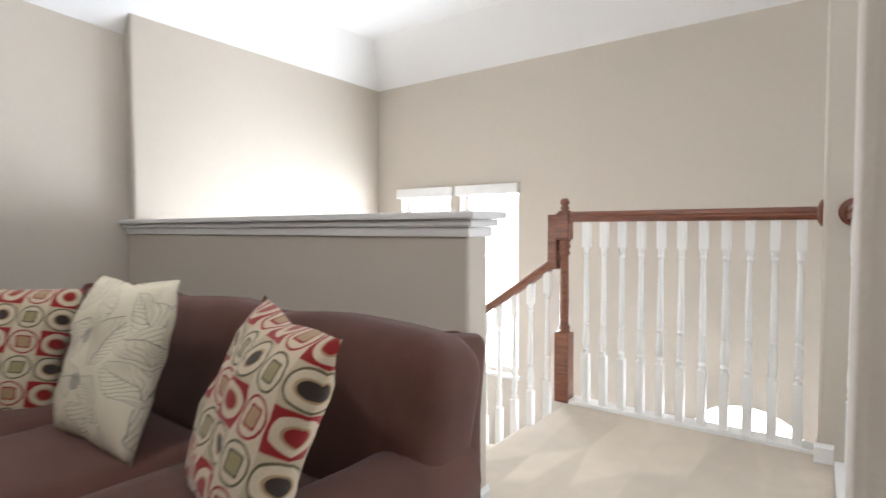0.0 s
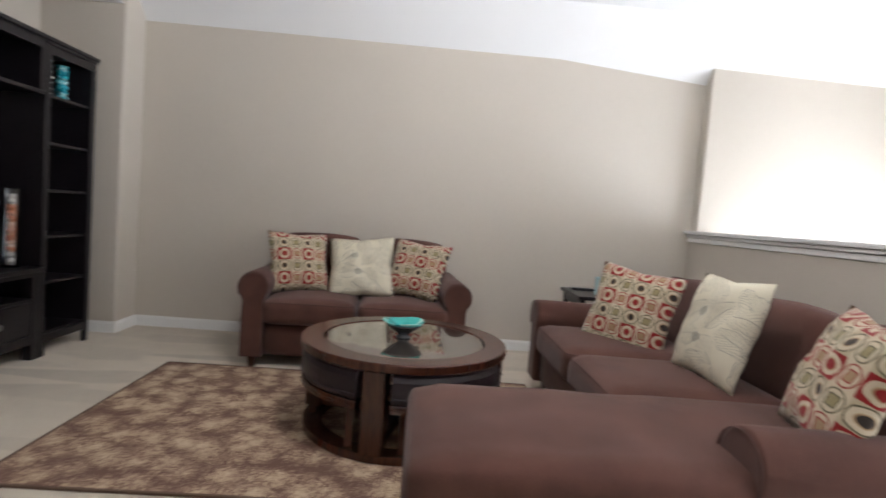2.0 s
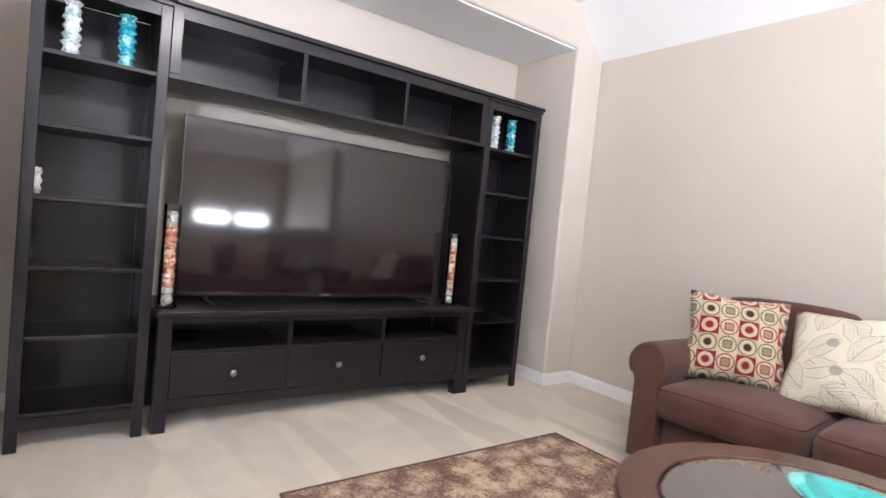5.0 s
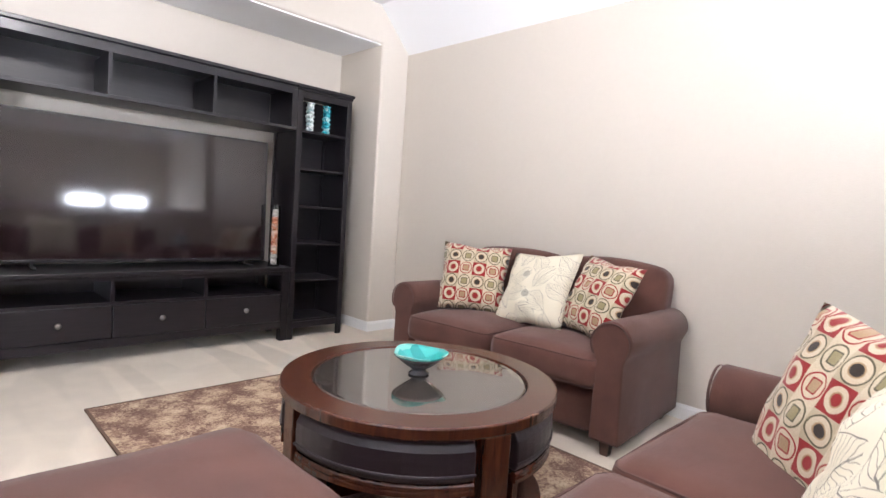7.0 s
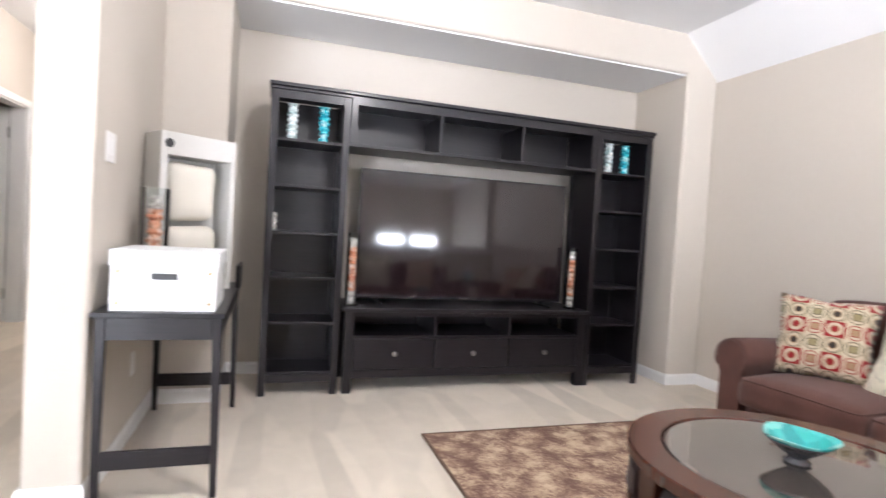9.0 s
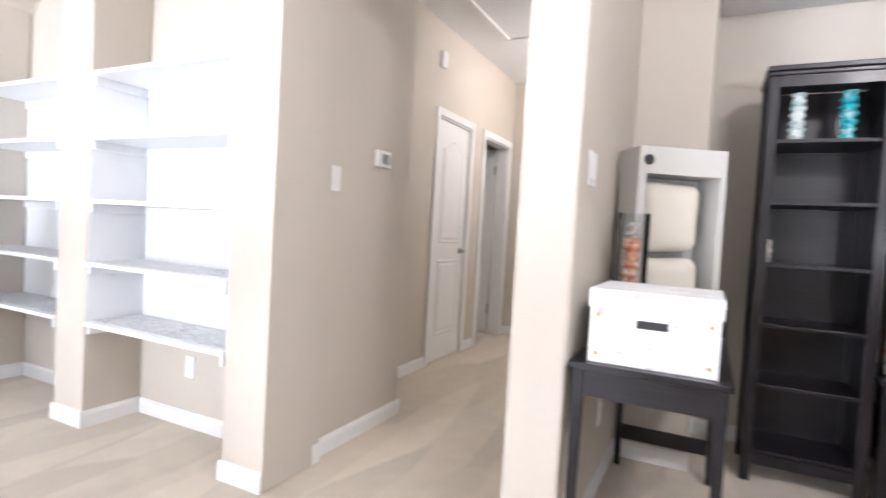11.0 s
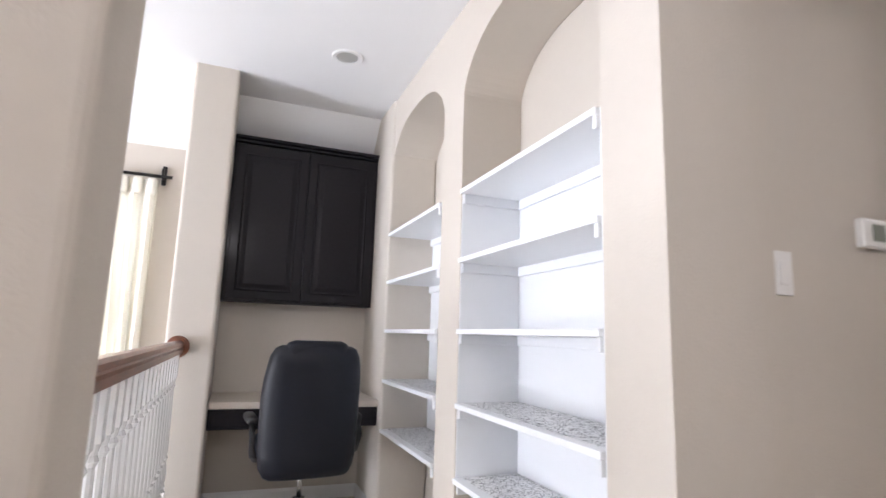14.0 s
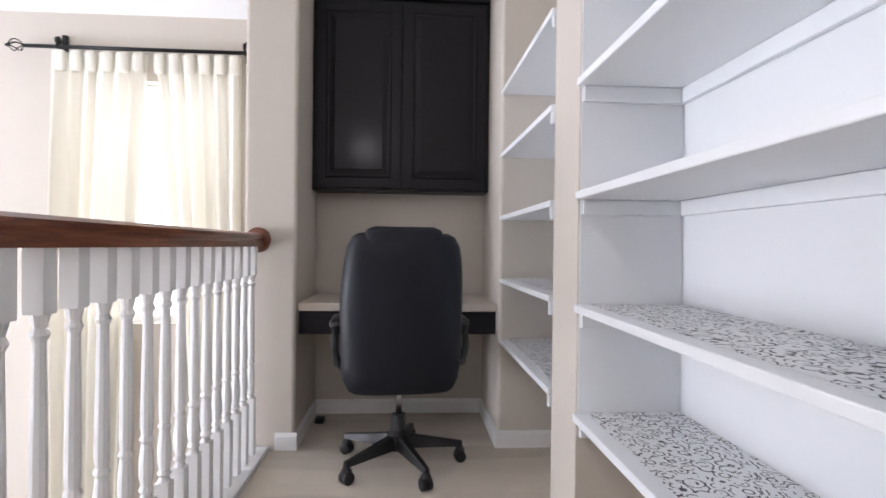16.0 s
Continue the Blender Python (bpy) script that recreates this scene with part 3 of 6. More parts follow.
# east wall of the foyer with the tall curtained window and one further along
CW, CZ = (0.16, 1.10), (0.52, 2.0)
bm = panel([-0.13, CW[0], CW[1], NY], [LOW, CZ[0], CZ[1], PLATE + 0.45], [(*CW, *CZ)], lambda u, v: (EX, u, v), Vector((0.16, 0, 0)))
setting(link("wall_east", bm, M_WALL), "beige foyer wall with a tall bright window", "wall")

# south wall of the loft, the niche cut into it
NX0, NX1, NZ = -3.05, 0.25, 2.447
bm = panel([WX, NX0, NX1, 0.61], [0, NZ, TOP + 0.1], [(NX0, NX1, 0, NZ)], lambda u, v: (u, SY, v), Vector((0, NBY - SY - 0.12, 0)))
setting(link("wall_south", bm, M_WALL, bevel=0.018, segs=3), "beige wall with a deep media niche", "wall")
setting(link("niche_back_wall", boxes((NX0, NX1, NBY - 0.119, NBY, 0, NZ)), M_WALL), "beige back wall of the media niche", "wall")
setting(link("niche_soffit", boxes((NX0 + 0.004, NX1 - 0.004, NBY + 0.002, SY - 0.02, NZ - 0.012, NZ - 0.002)), M_CEIL), "white painted underside of the niche", "soffit")

# wall between loft and hall, its free end towards the landing
SX0, SX1, SEND = 0.602, 0.80, -1.50
setting(link("wall_hall_west", boxes((SX0, SX1, -6.2, SEND, 0, TOP + 0.1)), M_WALL, bevel=0.018, segs=3), "beige wall end between loft and hall", "wall")

# bookshelf wall: front sheet with two arches
BY, BB = -1.41, -1.72
A1, A2 = (2.02, 3.03), (3.28, 4.255)
SPRING, RISE = 2.28, 0.25
bm = bmesh.new()
def arch_z(u, c, h):
    k = min(1.0, abs(u - c) / h)
    return SPRING + RISE * (1 - k ** 2.6) ** 0.62
cuts = [1.785, A1[0], A1[1], A2[0], A2[1], 4.262]
for lo, hi in ((cuts[0], cuts[1]), (cuts[2], cuts[3])):
    bm.faces.new([bm.verts.new((x, BY, z)) for x, z in ((lo, 0), (hi, 0), (hi, SPRING), (hi, TOP + 0.1), (lo, TOP + 0.1), (lo, SPRING))])
for lo, hi in (A1, A2):
    c, h, N = (lo + hi) / 2, (hi - lo) / 2, 28
    us = [c - h * math.cos(math.pi * i / N) for i in range(N + 1)]
    for a, b in zip(us, us[1:]):
        bm.faces.new([bm.verts.new((x, BY, z)) for x, z in ((a, arch_z(a, c, h)), (b, arch_z(b, c, h)), (b, TOP + 0.1), (a, TOP + 0.1))])
bmesh.ops.remove_doubles(bm, verts=bm.verts[:], dist=0.0005)
r = bmesh.ops.extrude_face_region(bm, geom=bm.faces[:])
bmesh.ops.translate(bm, vec=Vector((0, BB - BY, 0)), verts=[g for g in r["geom"] if isinstance(g, bmesh.types.BMVert)])
setting(link("wall_bookshelves", bm, M_WALL, bevel=0.014, segs=3), "beige wall with two arched bookshelf recesses", "wall")
setting(link("wall_bookshelves_back", boxes((1.80, 4.81, BB - 0.06, BB - 0.001, 0, TOP + 0.1)), M_WALL), "beige back of the bookshelf recesses", "wall")
setting(link("wall_alcove_side", boxes((4.225, 4.81, BB, -1.395, 0, TOP + 0.1)), M_WALL, bevel=0.018, segs=3), "beige side wall of the desk alcove", "wall")
setting(link("wall_alcove_pier", boxes((4.225, EX + 0.1, -0.385, -0.13, LOW, TOP + 0.1)), M_WALL, bevel=0.018, segs=3), "beige pier between railing and desk alcove", "wall")
setting(link("wall_alcove_back", boxes((4.80, 4.95, -1.8, -0.385, 0, TOP + 0.1)), M_WALL), "beige back wall of the desk alcove", "wall")

# hall: thermostat wall, header, door wall, end wall
setting(link("wall_thermostat", boxes((1.83, 2.0, -2.54, BB - 0.062, 0, TOP + 0.1)), M_WALL, bevel=0.016, segs=3), "beige hall wall with switch and thermostat", "wall")
setting(link("hall_header", boxes((SX1, 1.80, BB - 0.06, BY, 2.31, TOP + 0.1)), M_WALL, bevel=0.016, segs=3), "beige dropped header across the hall opening", "header")
DX, D1, D2, DZ = 2.215, (-4.25, -3.63), (-5.27, -4.60), 2.03
bm = panel([-5.40, D2[0], D2[1], D1[0], D1[1], -2.53], [0, DZ, TOP + 0.1], [(*D1, 0, DZ), (*D2, 0, DZ)], lambda u, v: (DX, u, v), Vector((0.12, 0, 0)))
setting(link("wall_hall_doors", bm, M_WALL), "beige hall wall with two doors", "wall")
setting(link("wall_hall_jog", boxes((2.0, DX, -2.54, -2.44, 0, TOP + 0.1)), M_WALL), "short beige return in the hall", "wall")
setting(link("wall_hall_end", boxes((SX1, 3.4, -5.52, -5.40, 0, TOP + 0.1)), M_WALL), "beige end wall of the hall", "wall")
setting(link("wall_room_beyond", boxes((3.4, 3.5, -5.52, -3.0, 0, TOP + 0.1)), M_WALL), "plain wall inside the room beyond the door", "wall")
setting(link("wall_closet", boxes((2.34, 3.4, -4.45, -4.35, 0, TOP + 0.1)), M_WALL), "plain wall between closet and room", "wall")

# columns
for nm, x0, x1, y0, y1 in (("column_landing", 0.36, 0.60, 3.17, 3.40), ("column_corner", 0.445, 0.67, 0.77, 0.995), ("column_hall", 1.545, 1.77, -0.303, -0.085)):
    setting(link(nm, boxes((x0, x1, y0, y1, LOW if nm == "column_landing" else -0.3, TOP + 0.1)), M_WALL, bevel=0.02, segs=3), "beige square column with rounded corners", "column")

# half wall beside the stairs and its white cap
HX, HY0, HY1 = -0.62, 1.83, 1.96
setting(link("half_wall", boxes((WX, HX, HY0, HY1, -0.3, 1.055)), M_WALL, bevel=0.016, segs=3), "beige half wall behind the sofa", "half wall")
cap = setting(link("half_wall_cap", boxes((WX, HX + 0.055, HY0 - 0.05, HY1 + 0.05, 1.085, 1.112)), M_TRIM, bevel=0.006), "white moulded cap on the half wall", "cap")
part("moulding", boxes((WX, HX + 0.032, HY0 - 0.028, HY1 + 0.028, 1.058, 1.0845)), M_TRIM, cap, bevel=0.008, segs=3)
part("moulding", boxes((WX, HX + 0.014, HY0 - 0.012, HY1 + 0.012, 1.020, 1.0575)), M_TRIM, cap, bevel=0.005)

# floors: loft carpet with the landing, bridge and hall
NOSE = -0.87
bm = bmesh.new()
def rect(x0, x1, y0, y1):
    return [(x0, y0), (x1, y0), (x1, y1), (x0, y1)]
bend = [(SX0, -0.10), (1.6, -0.10), (1.16, -0.03), (0.99, 0.02), (0.82, 0.20), (0.71, 0.51), (0.65, 0.86), (SX0, 0.95)]
for plan in [rect(WX, SX0, SY, HY0), rect(NX0, NX1, NBY, SY), rect(HX, SX0, HY0, HY1), rect(NOSE, SX0, HY1, 3.34), rect(SX0, 4.22, SEND, -0.10),
             rect(SX1, 3.4, -5.40, SEND), rect(3.4, 4.80, BB, SEND), rect(4.22, 4.80, SEND, -0.385)] + [[bend[0], bend[k], bend[k + 1]] for k in range(1, len(bend) - 1)]:
    top = [bm.verts.new((x, y, 0)) for x, y in plan]
    bot = [bm.verts.new((x, y, -0.3)) for x, y in plan]
    bm.faces.new(top); bm.faces.new(bot[::-1])
    for i in range(len(plan)):
        j = (i + 1) % len(plan)
        bm.faces.new((top[i], bot[i], bot[j], top[j]))
setting(link("floor", bm, M_CARPET), "pale beige cut-pile carpet with vacuum strokes", "carpet")
setting(link("floor_foyer", boxes((WX - 0.15, EX + 0.1, -0.6, NY + 0.1, LOW - 0.1, LOW)), mat("foyer_tile", (0.52, 0.48, 0.42), 0.35, grain=0.06, scale=4, big=0.05)), "pale floor of the foyer below", "floor")
setting(link("wall_foyer_south", boxes((-0.87, EX, -0.40, -0.30, LOW, -0.30)), M_WALL), "beige foyer wall under the bridge", "wall")
setting(link("wall_foyer_west", boxes((-0.87, -0.75, -0.3, 3.30, LOW, -0.30)), M_WALL), "beige wall under the landing", "wall")

# ceilings: flat field, slopes along west, north and east outer walls
bm = bmesh.new()
def tri_slab(pts):
    bm.faces.new([bm.verts.new(p) for p in pts])
a0, a1, b1, b0 = WX - 0.05, EX + 0.02, NY + 0.02, -6.2
tri_slab([(WX + DROP, b0, TOP), (EX - DROP, b0, TOP), (EX - DROP, NY - DROP, TOP), (WX + DROP, NY - DROP, TOP)])
RN = 2.39
RW = 2.315
RS = RW + (NX - WX) * (TOP - RW) / DROP
tri_slab([(WX, b0, PLATE), (WX + DROP, b0, TOP), (WX + DROP, 0.6, TOP), (WX, 0.6, PLATE)])
tri_slab([(WX, 0.6, PLATE), (WX + DROP, 0.6, TOP), (WX + DROP, 1.84, TOP)])
tri_slab([(WX, 0.6, PLATE), (WX + DROP, 1.84, TOP), (WX, 1.84, RW)])
tri_slab([(NX, 1.84, RS), (WX + DROP, 1.84, TOP), (WX + DROP, NY - DROP, TOP)])
tri_slab([(NX, 1.84, RS), (WX + DROP, NY - DROP, TOP), (NX, NY, RN)])
tri_slab([(NX, NY, RN), (WX + DROP, NY - DROP, TOP), (EX - DROP, NY - DROP, TOP), (EX, NY, PLATE - 0.03)])
tri_slab([(EX, NY, PLATE - 0.03), (EX - DROP, NY - DROP, TOP), (EX - DROP, b0, TOP), (EX, b0, PLATE)])
bmesh.ops.remove_doubles(bm, verts=bm.verts[:], dist=0.001)
bmesh.ops.recalc_face_normals(bm, faces=bm.faces[:])
r = bmesh.ops.extrude_face_region(bm, geom=bm.faces[:])
bmesh.ops.translate(bm, vec=Vector((0, 0, 0.25)), verts=[g for g in r["geom"] if isinstance(g, bmesh.types.BMVert)])
setting(link("ceiling", bm, M_CEIL), "white ceiling sloping down to the outer walls", "ceiling")

# baseboards
def baseboard(x0, y0, x1, y1, nx, ny):
    """Along a wall from one point to the other; n points into the room."""
    t, h = 0.013, 0.085
    bm = bmesh.new()
    prof = [(0, 0), (t, 0), (t, h - 0.018), (t * 0.55, h - 0.006), (t * 0.45, h), (0, h)]
    ends = []
    for x, y in ((x0, y0), (x1, y1)):
        ends.append([bm.verts.new((x + nx * a, y + ny * a, b)) for a, b in prof])
    k = len(prof)
    for i in range(k):
        bm.faces.new((ends[0][i], ends[0][(i + 1) % k], ends[1][(i + 1) % k], ends[1][i]))
    bm.faces.new(ends[0]); bm.faces.new(ends[1][::-1])
    return setting(link("baseboard", bm, M_TRIM), "white painted baseboard", "baseboard")

for row in ((WX, SY, WX, HY0, 1, 0), (WX + 0.013, SY, NX0, SY, 0, 1), (NX0, SY + 0.013, NX0, NBY, 1, 0), (NX0 + 0.013, NBY, NX1 - 0.013, NBY, 0, 1), (NX1, SY + 0.013, NX1, NBY, -1, 0), (NX1, SY, SX0 - 0.013, SY, 0, 1),
            (SX0, SY, SX0, SEND + 0.013, -1, 0), (SX0, SEND, SX1, SEND, 0, 1), (SX1, -5.39, SX1, SEND + 0.013, 1, 0),
            (1.80 - 0.013, BY, A1[0], BY, 0, 1), (A1[1], BY, A2[0], BY, 0, 1), (A1[0] + 0.013, BB, A1[1] - 0.013, BB, 0, 1), (A1[0], BB, A1[0], BY + 0.013, 1, 0), (A1[1], BB, A1[1], BY + 0.013, -1, 0),
            (A2[0] + 0.013, BB, 4.212, BB, 0, 1), (A2[0], BB, A2[0], BY + 0.013, 1, 0), (4.225, BB, 4.225, -1.383, -1, 0), (4.225, -1.395, 4.787, -1.395, 0, 1), (4.80, -1.395, 4.80, -0.385, -1, 0), (4.225, -0.385, 4.787, -0.385, 0, -1), (4.225, -0.398, 4.225, -0.29, -1, 0),
            (1.80, BY, 1.80, BB - 0.06, -1, 0), (1.83, BB - 0.062, 1.83, -2.553, -1, 0), (1.817, -2.54, DX, -2.54, 0, -1), (DX, -2.54, DX, D1[1] + 0.07, -1, 0), (DX, D1[0] - 0.07, DX, D2[1] + 0.07, -1, 0), (SX1, -5.40, DX, -5.40, 0, 1),
            (HX, HY0, HX, HY1, 1, 0), (WX + 0.013, HY0, HX + 0.013, HY0, 0, -1), (0.36, 3.17, 0.36, 3.25, -1, 0), (0.347, 3.17, 0.42, 3.17, 0, -1), (0.432, 0.77, 0.683, 0.77, 0, -1), (0.445, 0.77, 0.445, 0.995, -1, 0),
            (1.545, -0.316, 1.545, -0.2, -1, 0), (1.532, -0.303, 1.783, -0.303, 0, -1)):
    baseboard(*row)

# the line of the curved railing between the two columns
def through_points(ctrl, per=6):
    """A smooth line through a few plan points."""
    out = []
    for i in range(len(ctrl) - 1):
        p0, p1, p2, p3 = (Vector(ctrl[max(0, min(len(ctrl) - 1, k))]) for k in (i - 1, i, i + 1, i + 2))
        for j in range(per):
            t = j / per
            q = 0.5 * (2 * p1 + (p2 - p0) * t + (2 * p0 - 5 * p1 + 4 * p2 - p3) * t * t + (3 * p1 - p0 - 3 * p2 + p3) * t ** 3)
            out.append((q.x, q.y))
    return out + [tuple(ctrl[-1])]


BEND = through_points([(0.60, 0.765), (0.66, 0.48), (0.77, 0.18), (0.94, -0.02), (1.14, -0.085), (1.34, -0.125), (1.535, -0.158)])

# white curbs under the railings
def curb(name, pts, w=0.11):
    bm = bmesh.new()
    v = []
    for i, (x, y) in enumerate(pts):
        d = (Vector(pts[min(i + 1, len(pts) - 1)]) - Vector(pts[max(i - 1, 0)])).normalized()
        s = Vector((d.y, -d.x)) * w / 2
        v.append([bm.verts.new((x + s.x, y + s.y, -0.31)), bm.verts.new((x + s.x, y + s.y, 0.022)), bm.verts.new((x - s.x, y - s.y, 0.022)), bm.verts.new((x - s.x, y - s.y, -0.31))])
    for a, b in zip(v, v[1:]):
        for i in range(4):
            bm.faces.new((a[i], a[(i + 1) % 4], b[(i + 1) % 4], b[i]))
    bm.faces.new(v[0]); bm.faces.new(v[-1][::-1])
    return setting(link(name, bm, M_TRIM, bevel=0.006), "white painted curb under the railing", "trim")

RA = 3.275
curb("trim_landing", [(-0.87, RA + 0.02), (0.355, RA + 0.02)])
curb("trim_foyer", [(0.475, 3.165), (0.555, 1.0)])
curb("trim_curved", BEND)
curb("trim_bridge", [(1.775, -0.20), (4.22, -0.20)], 0.13)

# stairs going down west from the landing
st = setting(empty("staircase", NOSE, HY1, 0), "carpeted stairs going down beside the half wall", "stairs")
RUN, RIS = 0.265, 0.182
for i in range(11):
    part("step", boxes((-RUN * (i + 1), -RUN * i + 0.02, 0.002, 1.26, -RIS * (i + 1) - 0.3, -RIS * (i + 1))), M_CARPET, st, bevel=0.012)
part("stringer", moved(boxes((-RUN * 11, 0, 1.265, 1.35, -0.32, 0.02)), Matrix(((1, 0, 0, 0), (0, 1, 0, 0), (RIS / RUN, 0, 1, -0.06), (0, 0, 0, 1)))), M_TRIM, st, "white stair stringer")

# ---- railings ----
def baluster_mesh(h):
    """A turned spindle between square blocks."""
    q = 0.0205
    bm = boxes((-q, q, -q, q, 0, h * 0.27), (-q, q, -q, q, h * 0.86, h))
    turned = [(0.95, 0.27), (0.66, 0.285), (1.0, 0.295), (0.72, 0.31), (0.95, 0.335), (1.0, 0.37), (0.82, 0.41), (0.70, 0.43), (1.0, 0.442), (0.70, 0.455),
              (0.86, 0.48), (0.78, 0.62), (0.62, 0.805), (0.95, 0.818), (0.66, 0.832), (0.95, 0.86)]
    lathe([(q * r_, h * z) for r_, z in turned], 10, bm)
    bmesh.ops.recalc_face_normals(bm, faces=bm.faces[:])
    me = bpy.data.meshes.new("baluster")
    bm.to_mesh(me); bm.free()
    me.materials.append(M_TRIM)
    return me

def baluster(mesh, parent, x, y, z, rz=0.0):
    ob = new("baluster", mesh)
    ob.parent = parent
    ob.matrix_basis = pose(x, y, z, 0, 0, rz)
    return ob

def rosette(parent, x, y, z, rz):
    """A turned disc; rz turns its outward side from +x."""
    m = pose(x, y, z, 0, 0, rz) @ pose(0, 0, 0, 0, 90, 0)
    return part("rosette", lathe([(0.062, 0), (0.062, 0.008), (0.058, 0.014), (0.052, 0.015), (0.046, 0.021), (0.03, 0.023)], 24, m=m), M_RAIL, parent, smooth=False)

RZ1, RZ2 = 1.115, 1.035
ra = tagged(empty("landing_railing", 0, RA, 0), "cherry handrail on white turned balusters at the landing", "railing")
part("handrail", sweep([(-0.86, 0, RZ1), (0.34, 0, RZ1)], 0.062, 0.062), M_RAIL, ra)
rosette(ra, 0.36, 0, RZ1, 180)
bh = baluster_mesh(RZ1 - 0.05)
for i in range(11):
    baluster(bh, ra, -0.767 + i * 0.1045, 0, 0.022)
part("newel_base", boxes((-0.95, -0.86, -0.045, 0.045, 0, 0.42)), M_RAIL, ra, bevel=0.006)
part("newel_block", boxes((-0.945, -0.865, -0.04, 0.04, 0.98, 1.14)), M_RAIL, ra, bevel=0.006)
part("newel_turning", moved(lathe([(0.042, 0.42), (0.03, 0.435), (0.036, 0.45), (0.026, 0.47), (0.029, 0.60), (0.024, 0.88), (0.036, 0.90), (0.026, 0.915), (0.038, 0.94), (0.03, 0.96), (0.04, 0.98)], 16), pose(-0.905, 0, 0)), M_RAIL, ra, smooth=True)
part("newel_finial", moved(lathe([(0.044, 1.14), (0.04, 1.15), (0.02, 1.156), (0.03, 1.17), (0.018, 1.18), (0.027, 1.195), (0.029, 1.205), (0.02, 1.222), (0.004, 1.228)], 16), pose(-0.905, 0, 0)), M_RAIL, ra, smooth=True)

rs = tagged(empty("stair_railing", -0.905, RA, 0), "cherry stair handrail on white balusters going down", "railing")
SL = RIS / RUN
part("handrail", sweep([(-0.06, 0, 0.845), (-2.4, 0, 0.845 - 2.34 * SL)], 0.062, 0.066), M_RAIL, rs)
part("gooseneck", boxes((-0.10, -0.035, -0.03, 0.03, 0.80, 1.13)), M_RAIL, rs, bevel=0.008)
bs = baluster_mesh(0.93)
for i in range(18):
    x = -0.11 - i * 0.115
    baluster(bs, rs, x, 0, 0.845 + (x + 0.06) * SL - 0.03 - 0.93)

rc = tagged(empty("foyer_railing", 0.0, 0, 0), "cherry handrail on white balusters between two columns", "railing")
part("handrail", sweep([(0.475, 3.15, RZ1), (0.555, 1.015, RZ1)], 0.062, 0.062), M_RAIL, rc)
rosette(rc, 0.475, 3.17, RZ1, -90)
rosette(rc, 0.555, 0.995, RZ1, 90)
for i in range(18):
    baluster(bh, rc, 0.478 + i * 0.0044, 3.09 - i * 0.1145, 0.022)

rd = tagged(empty("curved_railing", 0, 0, 0), "curved cherry handrail on white balusters meeting a column", "railing")
pts = [(x, y, RZ2) for x, y in BEND]
part("handrail", sweep(pts, 0.066, 0.066), M_RAIL, rd, smooth=True)
rosette(rd, 1.545, -0.158, RZ2, 180)
b2 = baluster_mesh(RZ2 - 0.05)
cum, nxt = 0.0, 0.06
for p, q in zip(pts, pts[1:]):
    seg = (Vector(q) - Vector(p)).length
    while nxt <= cum + seg:
        w = Vector(p).lerp(Vector(q), (nxt - cum) / seg)
        baluster(b2, rd, w.x, w.y, 0.022, math.degrees(math.atan2(q[1] - p[1], q[0] - p[0])))
        nxt += 0.114
    cum += seg

rb = tagged(empty("bridge_railing", 0, -0.20, 0), "cherry handrail on white balusters along the bridge", "railing")
part("handrail", sweep([(1.785, 0, RZ2), (4.21, 0, RZ2)], 0.066, 0.066), M_RAIL, rb)
rosette(rb, 1.77, 0, RZ2, 0)
rosette(rb, 4.225, 0, RZ2, 180)
for i in range(21):
    baluster(b2, rb, 4.12 - i * 0.1117, 0, 0.022)

# ---- windows ----
def window(name, x0, x1, z0, z1, label, sill=True):
    w = setting(empty(name, (x0 + x1) / 2, NY, z0), label, "window")
    hw, h = (x1 - x0) / 2, z1 - z0
    part("window_frame", boxes((-hw, -hw + 0.035, 0.09, 0.13, 0, h), (hw - 0.035, hw, 0.09, 0.13, 0, h), (-hw + 0.035, hw - 0.035, 0.09, 0.13, 0, 0.035), (-hw + 0.035, hw - 0.035, 0.09, 0.13, h - 0.035, h)), M_TRIM, w, bevel=0.004)
    p = part("pane", boxes((-hw + 0.035, hw - 0.035, 0.105, 0.111, 0.035, h - 0.035)), M_PANE, w)
    p.visible_shadow = False
    part("blind_headrail", boxes((-hw - 0.02, hw + 0.02, -0.055, 0.02, h - 0.07, h + 0.015)), M_TRIM, w, "white blind headrail", bevel=0.006)
    if sill:
        part("window_sill", boxes((-hw - 0.03, hw + 0.03, -0.035, 0.085, -0.028, -0.001)), M_TRIM, w, bevel=0.006)
    return w

window("window_1", *W1, *WZ, "tall bright stairwell window with white headrail")
window("window_2", *W2, *WZ, "tall bright stairwell window with white headrail")
w = setting(empty("window_3", ac, NY, AZ[0]), "bright arched foyer window seen below the landing", "window")
part("window_frame", boxes((-ar, -ar + 0.04, 0.09, 0.13, 0, AZ[1] - AZ[0]), (ar - 0.04, ar, 0.09, 0.13, 0, AZ[1] - AZ[0]), (-ar + 0.04, ar - 0.04, 0.09, 0.13, AZ[1] - AZ[0] - 0.03, AZ[1] - AZ[0] + 0.01)), M_TRIM, w)
setting(link("backdrop_north", boxes((-3.6, 4.9, NY + 0.5, NY + 0.52, -3.0, 2.2)), M_OUT), "white glare of daylight outside", "backdrop")
setting(link("backdrop_east", boxes((EX + 0.5, EX + 0.52, -0.2, 4.2, -2.8, 2.6)), glow("bright_hazy_outside", (0.98, 0.99, 1.0), 2.2)), "white glare of daylight outside", "backdrop")
w = setting(empty("window_4", EX, 0.63, CZ[0]), "tall bright foyer window behind sheers", "window")
hh = CZ[1] - CZ[0]
